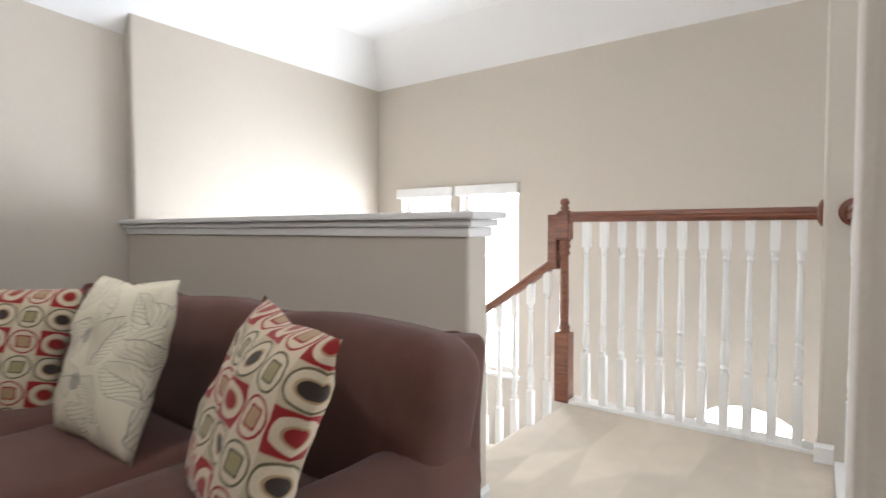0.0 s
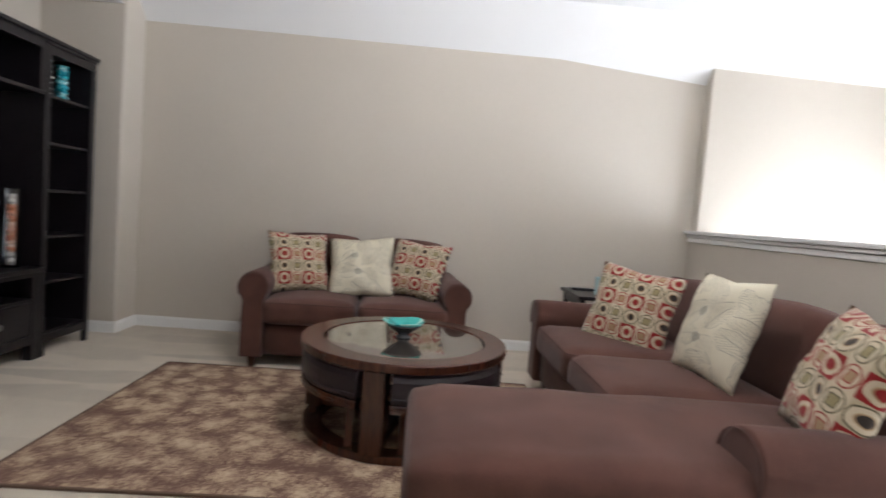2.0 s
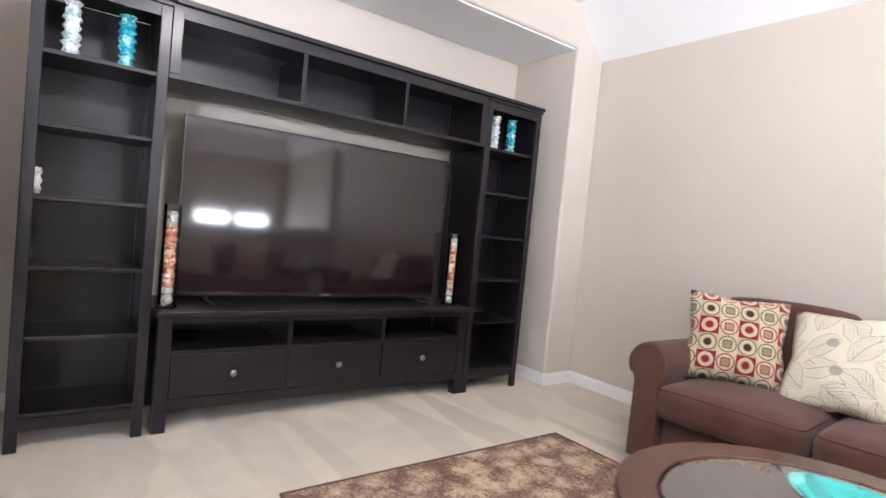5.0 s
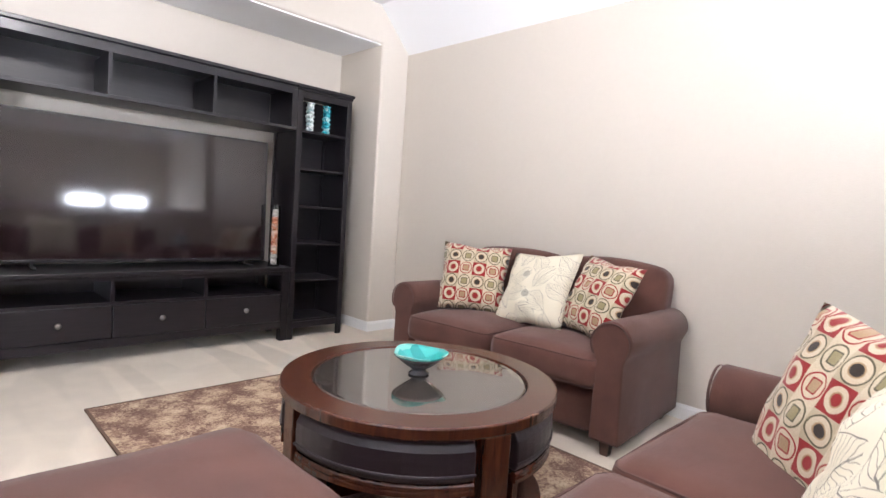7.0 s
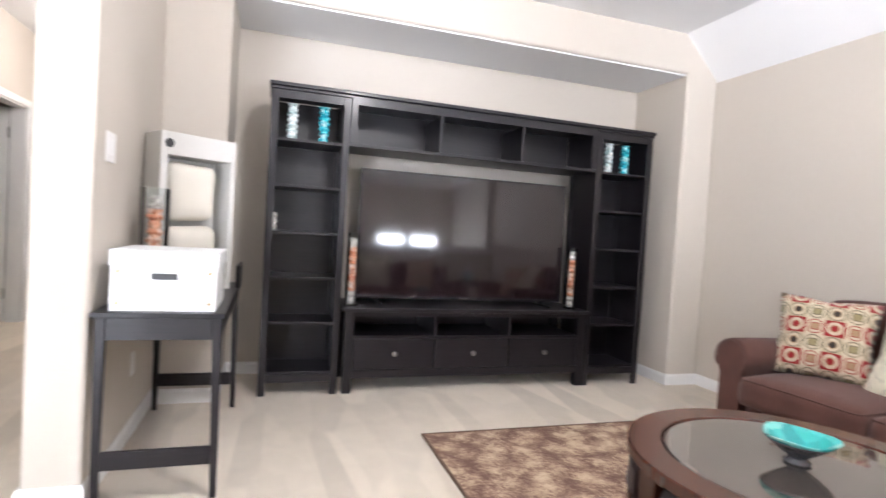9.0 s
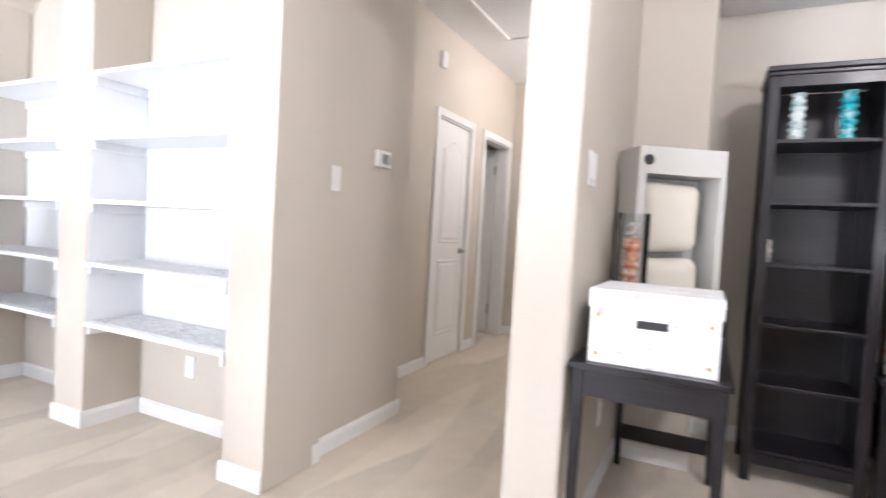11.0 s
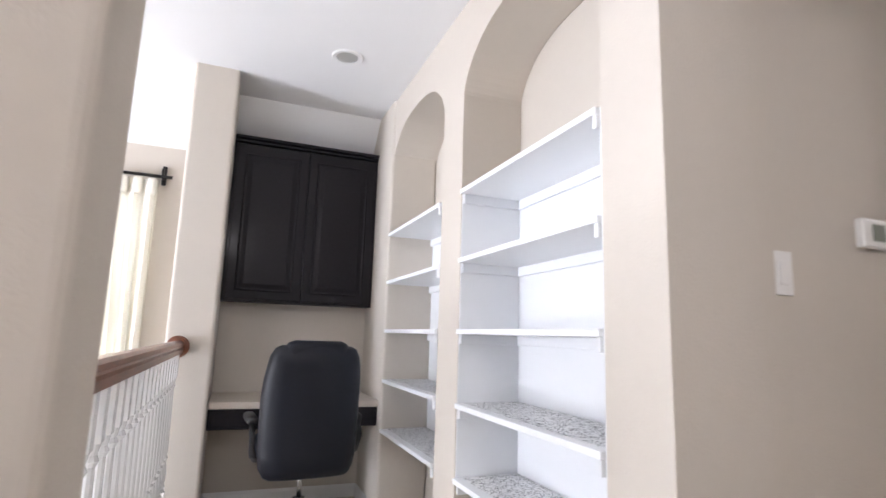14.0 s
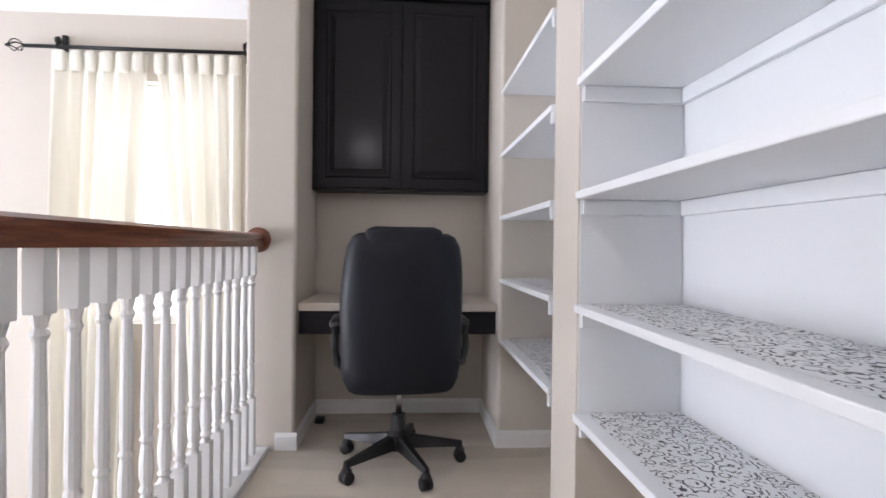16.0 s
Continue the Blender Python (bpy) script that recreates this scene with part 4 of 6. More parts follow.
part("window_frame", boxes((0.09, 0.13, -0.47, -0.43, 0, hh), (0.09, 0.13, 0.43, 0.47, 0, hh), (0.09, 0.13, -0.43, 0.43, 0, 0.04), (0.09, 0.13, -0.43, 0.43, hh - 0.04, hh), (0.09, 0.13, -0.43, 0.43, hh * 0.5 - 0.02, hh * 0.5 + 0.02)), M_TRIM, w, bevel=0.004)
# added window out of view, made to let fill light onto the bookshelves
w = setting(empty("unseen_window", 3.0, NY, FZ[0]), "added broad foyer window, out of view", "window")
hh = FZ[1] - FZ[0]
part("window_frame", boxes((-0.70, -0.66, 0.09, 0.13, 0, hh), (0.66, 0.70, 0.09, 0.13, 0, hh), (-0.66, 0.66, 0.09, 0.13, 0, 0.04), (-0.66, 0.66, 0.09, 0.13, hh - 0.04, hh)), M_TRIM, w, bevel=0.004)

# ---- doors, plates and lamps of the hall, with added dome lights ----
def door_leaf(parent, w, h, lever_side):
    """A two-panel moulded leaf, local x across, y thickness, z up."""
    leaf = part("leaf", boxes((0, w, -0.018, 0.018, 0.008, h)), M_TRIM, parent, bevel=0.002)
    def raised(z0, z1, arch):
        bm = bmesh.new()
        lo, hi = 0.10, w - 0.10
        def ring(inset, y):
            pts = [(lo + inset, z0 + inset), (hi - inset, z0 + inset)]
            N = 12
            for i in range(N + 1):
                t = i / N
                x = hi - inset - (hi - lo - 2 * inset) * t
                z = z1 - inset - (0.085 * (1 - math.sin(math.pi * t) ** 1.5) if arch else 0)
                pts.append((x, z))
            return [bm.verts.new((x, y, z)) for x, z in pts]
        rings = [ring(0, -0.0185), ring(0.012, -0.026), ring(0.028, -0.0215), ring(0.05, -0.027)]
        for a, b in zip(rings, rings[1:]):
            for i in range(len(a)):
                bm.faces.new((a[i], a[(i + 1) % len(a)], b[(i + 1) % len(b)], b[i]))
        bm.faces.new(rings[-1])
        part("panel", bm, M_TRIM, leaf)
    raised(1.0, h - 0.13, True)
    raised(0.22, 0.86, False)
    hx = w - 0.06 if lever_side > 0 else 0.06
    hd = part("door_handle", lathe([(0.028, 0), (0.028, 0.006), (0.012, 0.01), (0.011, 0.045)], 14, m=pose(hx, -0.019, 0.93) @ pose(0, 0, 0, 90, 0, 0)), M_KNOB, leaf, "satin nickel lever", smooth=False)
    part("hinge", boxes((0.0 if lever_side > 0 else w - 0.012, 0.012 if lever_side > 0 else w, -0.024, -0.0185, h - 0.28, h - 0.18)), M_KNOB, leaf)
    part("hinge", boxes((0.0 if lever_side > 0 else w - 0.012, 0.012 if lever_side > 0 else w, -0.024, -0.0185, 0.22, 0.32)), M_KNOB, leaf)
    lv = part("lever", boxes((hx - 0.10 * lever_side if lever_side > 0 else hx, hx if lever_side > 0 else hx + 0.10, -0.075, -0.062, 0.922, 0.938)), M_KNOB, leaf, bevel=0.005)
    return leaf


def casing(parent, w, h):
    t = 0.065
    part("casing", boxes((-t, 0, -0.018, 0, 0, h + t), (w, w + t, -0.018, 0, 0, h + t), (0, w, -0.018, 0, h, h + t)), M_TRIM, parent, bevel=0.006)
    part("jamb", boxes((0, 0.012, 0, 0.12, 0, h), (w - 0.012, w, 0, 0.12, 0, h), (0.012, w - 0.012, 0, 0.12, h - 0.012, h)), M_TRIM, parent)


# local x runs along -y (towards the hall's end), local -y faces the hall
d1 = setting(empty("door_1", DX, D1[1], 0, -90), "closed white two-panel closet door with arched top panel", "door")
casing(d1, D1[1] - D1[0], DZ)
lf = door_leaf(d1, D1[1] - D1[0] - 0.03, DZ - 0.018, 1)
lf.location = (0.015, 0.03, 0)
d2 = setting(empty("door_2", DX, D2[1], 0, -90), "white panelled door standing ajar in its frame", "door")
casing(d2, D2[1] - D2[0], DZ)
lf = door_leaf(d2, D2[1] - D2[0] - 0.03, DZ - 0.018, -1)
lf.matrix_basis = pose(D2[1] - D2[0] - 0.035, 0.13 + D2[1] - D2[0] - 0.03, 0, 0, 0, -86)


def wall_plate(name, m, w, h, label, rockers=1):
    p = tagged(empty(name), label, "switch")
    p.matrix_basis = m
    part("plate", boxes((-w / 2, w / 2, -0.006, 0, -h / 2, h / 2)), M_SWITCH, p, bevel=0.003)
    for i in range(rockers):
        cx = (i - (rockers - 1) / 2) * 0.046
        part("rocker", boxes((cx - 0.016, cx + 0.016, -0.0105, -0.0062, -0.033, 0.033)), M_SWITCH, p, bevel=0.002)
    return p


wall_plate("light_switch", pose(1.83, -1.845, 1.335, 0, 0, -90), 0.075, 0.12, "white rocker light switch on the hall wall")
wall_plate("light_switch", pose(SX0, -1.69, 1.36, 0, 0, -90), 0.12, 0.12, "white double light switch on the wall end", 2)
wall_plate("wall_outlet", pose(2.62, BB, 0.32, 0, 0, 180), 0.072, 0.115, "white outlet plate below the bookshelf", 1)
wall_plate("wall_outlet", pose(SX0, -2.20, 0.36, 0, 0, -90), 0.072, 0.115, "white outlet plate behind the console", 1)
th = tagged(empty("thermostat"), "white thermostat with a small grey display", "thermostat")
th.matrix_basis = pose(1.83, -2.23, 1.475, 0, 0, -90)
part("housing", boxes((-0.066, 0.066, -0.026, 0, -0.042, 0.046)), M_SWITCH, th, bevel=0.008, segs=3)
part("display", boxes((-0.025, 0.03, -0.0285, -0.0262, -0.022, 0.028)), M_DISPLAY, th)
part("button", boxes((0.042, 0.062, -0.0285, -0.0262, -0.02, 0.025)), M_GREYCARD, th)
ch = tagged(link("door_chime", boxes((DX - 0.03, DX, -3.66, -3.58, 2.40, 2.53)), M_SWITCH, bevel=0.006), "small white sensor box high on the wall", "sensor")
hatch = tagged(empty("attic_hatch", 1.47, -3.45, TOP), "white attic hatch with a moulded frame", "hatch")
part("hatch_frame", boxes((-0.40, 0.40, -0.66, -0.61, -0.022, -0.001), (-0.40, 0.40, 0.61, 0.66, -0.022, -0.001), (-0.40, -0.35, -0.61, 0.61, -0.022, -0.001), (0.35, 0.40, -0.61, 0.61, -0.022, -0.001)), M_TRIM, hatch, bevel=0.006)
part("hatch_board", boxes((-0.35, 0.35, -0.61, 0.61, -0.010, -0.001)), M_CEIL, hatch)

dl = tagged(empty("recessed_downlight", 3.776, -0.972, TOP), "round recessed downlight with white trim, unlit", "downlight")
part("trim_ring", lathe([(0.062, -0.001), (0.064, -0.008), (0.085, -0.010), (0.092, -0.004), (0.092, -0.001)], 28), M_TRIM, dl, smooth=False)
part("lens", lathe([(0.061, -0.0005), (0.061, -0.004), (0.03, -0.0045)], 24), M_LAMPGLASS, dl)


# Unseen dome fixture with a point lamp, added to brighten hall and loft.
def added_dome(x, y, power, radius=0.16):
    d = tagged(empty("unseen_dome", x, y, TOP), "added frosted dome light on the ceiling, out of view", "ceiling light")
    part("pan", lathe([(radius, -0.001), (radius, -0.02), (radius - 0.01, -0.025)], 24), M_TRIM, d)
    part("shade", lathe([(radius - 0.012, -0.0255), (radius - 0.02, -0.06), (radius - 0.06, -0.085), (0.02, -0.095)], 24), glow("dome_fill_glow", (1.0, 0.93, 0.84), 1.5), d, smooth=True)
    lamp = new("dome_fill", bpy.data.lights.new("dome_fill", "POINT"))
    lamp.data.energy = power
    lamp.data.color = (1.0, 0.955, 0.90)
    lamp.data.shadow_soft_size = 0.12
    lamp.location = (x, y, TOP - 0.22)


# hall fill hidden behind the wall end, loft fill kept out of view
added_dome(1.02, -4.45, 21)
added_dome(-0.85, -0.25, 48, 0.2)

# ---- built-in bookshelves ----
def bookcase(x0, x1):
    b = tagged(empty("built_in_bookshelf", x0, BB, 0), "white built-in shelves with scroll-patterned liner, empty", "bookshelf", "arched bookshelves")
    w, d = x1 - x0, BY - BB
    part("back_panel", boxes((0.002, w - 0.002, 0.002, 0.008, 0.53, 1.808)), M_WHITESHELF, b)
    part("side_panel", boxes((0.002, 0.008, 0.009, d - 0.004, 0.53, 1.808)), M_WHITESHELF, b)
    part("side_panel", boxes((w - 0.008, w - 0.002, 0.009, d - 0.004, 0.53, 1.808)), M_WHITESHELF, b)
    for i, z in enumerate((0.55, 0.856, 1.172, 1.488, 1.808)):
        s = part("shelf", boxes((0.009, w - 0.009, 0.009, d + 0.012, z - 0.022, z)), M_WHITESHELF, b, bevel=0.003)
        part("cleat", boxes((0.009, 0.027, 0.009, d + 0.008, z - 0.065, z - 0.0225)), M_WHITESHELF, b, bevel=0.003)
        part("cleat", boxes((w - 0.027, w - 0.009, 0.009, d - 0.006, z - 0.065, z - 0.0225)), M_WHITESHELF, b, bevel=0.003)
        part("cleat", boxes((0.028, w - 0.028, 0.009, 0.027, z - 0.065, z - 0.0225)), M_WHITESHELF, b, bevel=0.003)
        if i < 2:
            part("shelf_liner", boxes((0.012, w - 0.012, 0.011, d - 0.03, z + 0.0005, z + 0.0018)), M_SCROLL, s, "black and white scroll liner")


bookcase(*A1)
bookcase(*A2)

# ---- desk alcove ----
counter = tagged(empty("built_in_desk", 0, 0, 0), "speckled beige laminate desk with dark drawers in the alcove", "desk")
part("desktop", boxes((4.265, 4.798, -1.393, -0.387, 0.68, 0.722)), M_COUNTER, counter, bevel=0.008, segs=3)
part("drawer_rail", boxes((4.297, 4.335, -1.393, -0.387, 0.56, 0.679)), M_ESPRESSO, counter)
for k in range(4):
    y0 = -1.385 + k * 0.2475
    f = part("drawer_front", boxes((4.285, 4.2965, y0 + 0.004, y0 + 0.2435, 0.566, 0.674)), M_ESPRESSO, counter, bevel=0.003)
    part("raised_panel", boxes((4.281, 4.2845, y0 + 0.03, y0 + 0.2175, 0.588, 0.652)), M_ESPRESSO, f, bevel=0.002)
cab = tagged(empty("wall_cabinet", 4.62, -0.387, 1.326), "black-brown wall cabinet with two raised-panel doors", "cabinet")
CWD, CH = 1.006, 1.09
part("body", boxes((0.0, 0.176, -CWD, 0, 0, CH)), M_ESPRESSO, cab, bevel=0.002)
part("crown", boxes((-0.045, 0.176, -CWD, 0.0, CH + 0.022, CH + 0.045)), M_ESPRESSO, cab, bevel=0.008)
part("crown_cove", boxes((-0.024, 0.17, -CWD, 0.0, CH + 0.0005, CH + 0.0215)), M_ESPRESSO, cab, bevel=0.006)
for k in range(2):
    y0 = -CWD + 0.02 + k * 0.486
    dv = part("door", boxes((-0.02, -0.001, y0, y0 + 0.478, 0.015, CH - 0.02)), M_ESPRESSO, cab, bevel=0.003)
    bm = bmesh.new()
    def rect(i, x):
        return [bm.verts.new((x, y, z)) for y, z in ((y0 + i, 0.015 + i), (y0 + 0.478 - i, 0.015 + i), (y0 + 0.478 - i, CH - 0.02 - i), (y0 + i, CH - 0.02 - i))]
    rr = [rect(0.055, -0.0205), rect(0.062, -0.026), rect(0.070, -0.0225), rect(0.078, -0.0225), rect(0.105, -0.027)]
    for a, b in zip(rr, rr[1:]):
        for i in range(4):
            bm.faces.new((a[i], a[(i + 1) % 4], b[(i + 1) % 4], b[i]))
    bm.faces.new(rr[-1])
    part("raised_panel", bm, M_ESPRESSO, dv)

oc = tagged(empty("office_chair", 4.02, -0.90, 0, 4), "black leather high-back swivel chair facing the desk", "chair")
for k in range(5):
    m = pose(0, 0, 0, 0, 0, 72 * k + 56)
    bm = bmesh.new()
    segs = [(0.03, 0.028, 0.085, 0.15), (0.16, 0.024, 0.082, 0.125), (0.30, 0.016, 0.075, 0.10)]
    rings = [[bm.verts.new((x, y, z)) for y, z in ((-hw, z0), (hw, z0), (hw * 0.6, z1), (-hw * 0.6, z1))] for x, hw, z0, z1 in segs]
    for a, b in zip(rings, rings[1:]):
        for i in range(4):
            bm.faces.new((a[i], a[(i + 1) % 4], b[(i + 1) % 4], b[i]))
    bm.faces.new(rings[0]); bm.faces.new(rings[-1][::-1])
    leg = part("base_arm", moved(bm, m), M_PLASTIC, oc, bevel=0.004)
    part("caster", lathe([(0.018, -0.024), (0.027, -0.022), (0.028, -0.005), (0.015, -0.003), (0.015, 0.003), (0.028, 0.005), (0.027, 0.022), (0.018, 0.024)], 14, m=m @ pose(0.29, 0, 0.030) @ pose(0, 0, 0, 90, 0, 0)), M_PLASTIC, leg)
    part("caster_hood", lathe([(0.022, 0.045), (0.024, 0.06), (0.012, 0.078)], 10, m=m @ pose(0.29, 0, 0)), M_PLASTIC, leg)
part("hub", lathe([(0.05, 0.08), (0.05, 0.15), (0.035, 0.17), (0.032, 0.24)], 16), M_PLASTIC, oc, smooth=False)
part("gas_lift", lathe([(0.014, 0.24), (0.014, 0.42)], 14), M_CHROME, oc, "chrome gas lift", smooth=True)
part("mechanism", boxes((-0.10, 0.12, -0.07, 0.07, 0.41, 0.445)), M_PLASTIC, oc, bevel=0.01)
part("lever", lathe([(0.006, 0), (0.006, 0.16), (0.016, 0.17), (0.016, 0.21), (0.010, 0.215)], 10, m=pose(0.02, -0.06, 0.425) @ pose(0, 0, 0, 100, 0, 0)), M_PLASTIC, oc)
part("seat", moved(soft_box(0.25, 0.255, 0.055, 0.05, 0.02, 8), pose(0.03, 0, 0.50)), M_CHAIRLEATHER, oc, smooth=True)
bk = soft_box(0.055, 0.262, 0.345, 0.052, 0.0, 11, 0.006)
for v in bk.verts:
    f = (v.co.z / 0.345 + 1) / 2
    k = 1.0 - 0.14 * max(0, (f - 0.62) / 0.38) ** 2 - 0.10 * max(0, (0.25 - f) / 0.25) ** 2
    v.co.y *= k
    v.co.x += -0.05 * f + 0.05 * (abs(v.co.y) / 0.26) ** 2
bkp = part("backrest", moved(bk, pose(-0.19, 0, 0.725)), M_CHAIRLEATHER, oc, smooth=True)
hd = soft_box(0.045, 0.165, 0.06, 0.04, 0.0, 7)
part("headrest", moved(hd, pose(-0.232, 0, 1.034)), M_CHAIRLEATHER, oc, smooth=True)
for s in (-1, 1):
    ar = part("armrest", moved(soft_box(0.125, 0.03, 0.02, 0.018, 0.006, 6), pose(0.03, s * 0.285, 0.665)), M_PLASTIC, oc, smooth=True)
    part("arm_bracket", sweep([(-0.10, s * 0.285, 0.645), (-0.13, s * 0.285, 0.58), (-0.10, s * 0.275, 0.50), (0.0, s * 0.24, 0.45)], 0.035, 0.03), M_PLASTIC, ar, smooth=True)
tagged(link("power_adapter", boxes((4.60, 4.66, -0.47, -0.42, 0.001, 0.03)), M_PLASTIC, bevel=0.005), "small black plug adapter on the carpet", "adapter")

# ---- curtain over the foyer window ----
cr = tagged(empty("curtain_rod", 4.85, 0, 2.165), "black iron rod with twisted cage finials", "curtain rod")
def tube(p, q, r, n=10):
    d = Vector(q) - Vector(p)
    m = Matrix.Translation(p) @ d.to_track_quat("Z", "Y").to_matrix().to_4x4()
    return lathe([(r, 0), (r, d.length)], n, m=m)
part("rod", tube((0, 0.0, 0), (0, 1.33, 0), 0.011), M_IRON, cr, smooth=True)
for y in (0.06, 1.14):
    br = part("bracket", boxes((-0.012, 0.078, y - 0.009, y + 0.009, -0.01, 0.012), (0.055, 0.078, y - 0.014, y + 0.014, -0.045, 0.09)), M_IRON, cr, bevel=0.003)
    part("bracket_ring", lathe([(0.014, -0.009), (0.024, -0.007), (0.024, 0.007), (0.014, 0.009)], 14, m=pose(0.0, y, 0.035) @ pose(0, 0, 0, 90, 0, 0)), M_IRON, br)
for k in range(5):
    cg = bmesh.new()
    pts = []
    for i in range(9):
        t = i / 8
        a = 2 * math.pi * k / 5 + t * 1.4
        rr_ = 0.032 * math.sin(math.pi * t) + 0.004
        pts.append((rr_ * math.cos(a), 1.335 + 0.085 * t, rr_ * math.sin(a)))
    sweep(pts, 0.006, 0.006, cg)
    part("finial_wire", cg, M_IRON, cr)
part("finial_tip", lathe([(0.004, 0), (0.010, 0.006), (0.010, 0.014), (0.003, 0.02)], 10, m=pose(0, 1.418, 0) @ pose(0, 0, 0, -90, 0, 0)), M_IRON, cr)

def curtain(name, y0, y1, label, seed, lean):
    bm = bmesh.new()
    n, rows = 90, 34
    z1, z0 = 2.14, LOW + 0.03
    grid = []
    for j in range(rows + 1):
        t = j / rows
        line = []
        for i in range(n + 1):
            u = i / n
            pl = math.sin(u * 2 * math.pi * 6 + 0.5 * math.sin(u * 11 + seed))
            amp = 0.018 + 0.03 * min(1, t * 6)
            wob = 0.25 * noise.noise(Vector((u * 9, t * 3, seed)))
            line.append(bm.verts.new((4.855 + amp * (pl + wob), y0 + (y1 - y0) * u + lean * min(1, t * 1.9) ** 0.8 * (u if lean < 0 else 1 - u) + 0.01 * math.sin(u * 29 + t * 5 + seed), z1 + (z0 - z1) * t)))
        grid.append(line)
    for a, b in zip(grid, grid[1:]):
        for i in range(n):
            bm.faces.new((a[i], a[i + 1], b[i + 1], b[i]))
    e = tagged(empty(name), label, "curtain", "foyer sheers")
    part("sheer", bm, M_SHEER, e, smooth=True)
    for i in range(6):
        yy = y0 + (y1 - y0) * (i + 0.5) / 6
        part("pleat", moved(soft_box(0.022, 0.032, 0.062, 0.02, 0, 4, 0.006, seed + i), pose(4.846, yy, 2.085)), M_SHEER, e, smooth=True)
    return e

curtain("curtain", 0.075, 0.60, "cream pinch-pleated sheer curtain panel lit from behind", 1.0, -0.24)
curtain("curtain", 0.63, 1.17, "cream pinch-pleated sheer curtain panel lit from behind", 5.0, 0.10)

# ---- media wall ----
FY = -2.735                    # front of the wall unit
def tower(x0, label):
    w, d = 0.49, 0.37
    t = tagged(empty("bookcase_tower", x0, FY, 0), label, "bookcase", "wall unit towers")
    for a in (0, w - 0.045):
        part("stile", boxes((a, a + 0.045, -0.022, 0, 0, 1.925)), M_BLACK, t, bevel=0.003)
        part("rear_leg", boxes((a, a + 0.045, -d, -d + 0.03, 0, 1.925)), M_BLACK, t)
        part("side_panel", boxes((a + 0.012, a + 0.03, -d + 0.031, -0.023, 0.10, 1.925)), M_BLACK, t)
    part("back_panel", boxes((0.031, w - 0.031, -d + 0.006, -d + 0.014, 0.11, 1.92)), M_BLACK, t)
    part("top_rail", boxes((0.0455, w - 0.0455, -0.02, -0.002, 1.875, 1.925)), M_BLACK, t)
    part("cornice", boxes((-0.012, w + 0.012, -d, 0.018, 1.9455, 1.97)), M_BLACK, t, bevel=0.004)
    part("cornice_step", boxes((-0.004, w + 0.004, -d, 0.008, 1.9255, 1.945)), M_BLACK, t, bevel=0.004)
    part("plinth", boxes((0.0455, w - 0.0455, -0.02, -0.004, 0.085, 0.135)), M_BLACK, t)
    for z in (0.15, 0.47, 0.76, 1.05, 1.345, 1.635):
        part("shelf", boxes((0.031, w - 0.031, -d + 0.015, -0.024, z - 0.018, z)), M_BLACK, t, bevel=0.002)
    return t

tower(-0.475, "black-brown open bookcase tower with blue beaded vases")
tower(-2.815, "black-brown open bookcase tower with blue beaded vases")

br = tagged(empty("bridge_shelf", -2.325, FY, 1.62), "black-brown bridging shelf above the television", "shelf")
BW = 1.85
part("bottom_board", boxes((0.002, BW - 0.002, -0.37, -0.004, 0, 0.022)), M_BLACK, br, bevel=0.002)
part("top_board", boxes((0.002, BW - 0.002, -0.37, -0.004, 0.30, 0.3245)), M_BLACK, br)
part("cornice", boxes((0.013, BW - 0.013, -0.37, 0.018, 0.3255, 0.35)), M_BLACK, br, bevel=0.004)
part("face_rail", boxes((0.046, BW - 0.046, -0.022, -0.0005, 0.268, 0.2995)), M_BLACK, br)
for a in (0.002, BW - 0.046):
    part("end_stile", boxes((a, a + 0.044, -0.36, -0.0005, 0.0225, 0.2995)), M_BLACK, br, bevel=0.002)
for k in (1, 2):
    part("divider", boxes((BW * k / 3 - 0.011, BW * k / 3 + 0.011, -0.36, -0.004, 0.0225, 0.267)), M_BLACK, br)
part("back_panel", boxes((0.047, BW - 0.047, -0.365, -0.36, 0.0225, 0.2995)), M_BLACK, br)

tb = tagged(empty("tv_bench", -2.32, FY, 0), "black-brown media bench with three drawers and open bays", "tv bench")
TW = 1.81
part("top", boxes((-0.015, TW + 0.015, -0.47, 0.02, 0.545, 0.572)), M_BLACK, tb, bevel=0.004)
for a in (0, TW - 0.06):
    for y in (-0.06, -0.46):
        part("leg", boxes((a, a + 0.06, y, y + 0.06, 0, 0.5445)), M_BLACK, tb, bevel=0.003)
part("bottom_rail", boxes((0.0605, TW - 0.0605, -0.03, -0.006, 0.10, 0.155)), M_BLACK, tb)
part("mid_rail", boxes((0.0605, TW - 0.0605, -0.45, -0.004, 0.365, 0.385)), M_BLACK, tb)
part("top_rail", boxes((0.0605, TW - 0.0605, -0.03, -0.004, 0.515, 0.5445)), M_BLACK, tb)
part("back_panel", boxes((0.0605, TW - 0.0605, -0.455, -0.4505, 0.11, 0.5445)), M_BLACK, tb)
part("bottom_board", boxes((0.0605, TW - 0.0605, -0.45, -0.031, 0.12, 0.14)), M_BLACK, tb)
BAY = (TW - 0.121) / 3
for k in (1, 2):
    part("divider", boxes((0.0605 + BAY * k - 0.012, 0.0605 + BAY * k + 0.012, -0.45, -0.004, 0.3855, 0.5145)), M_BLACK, tb)
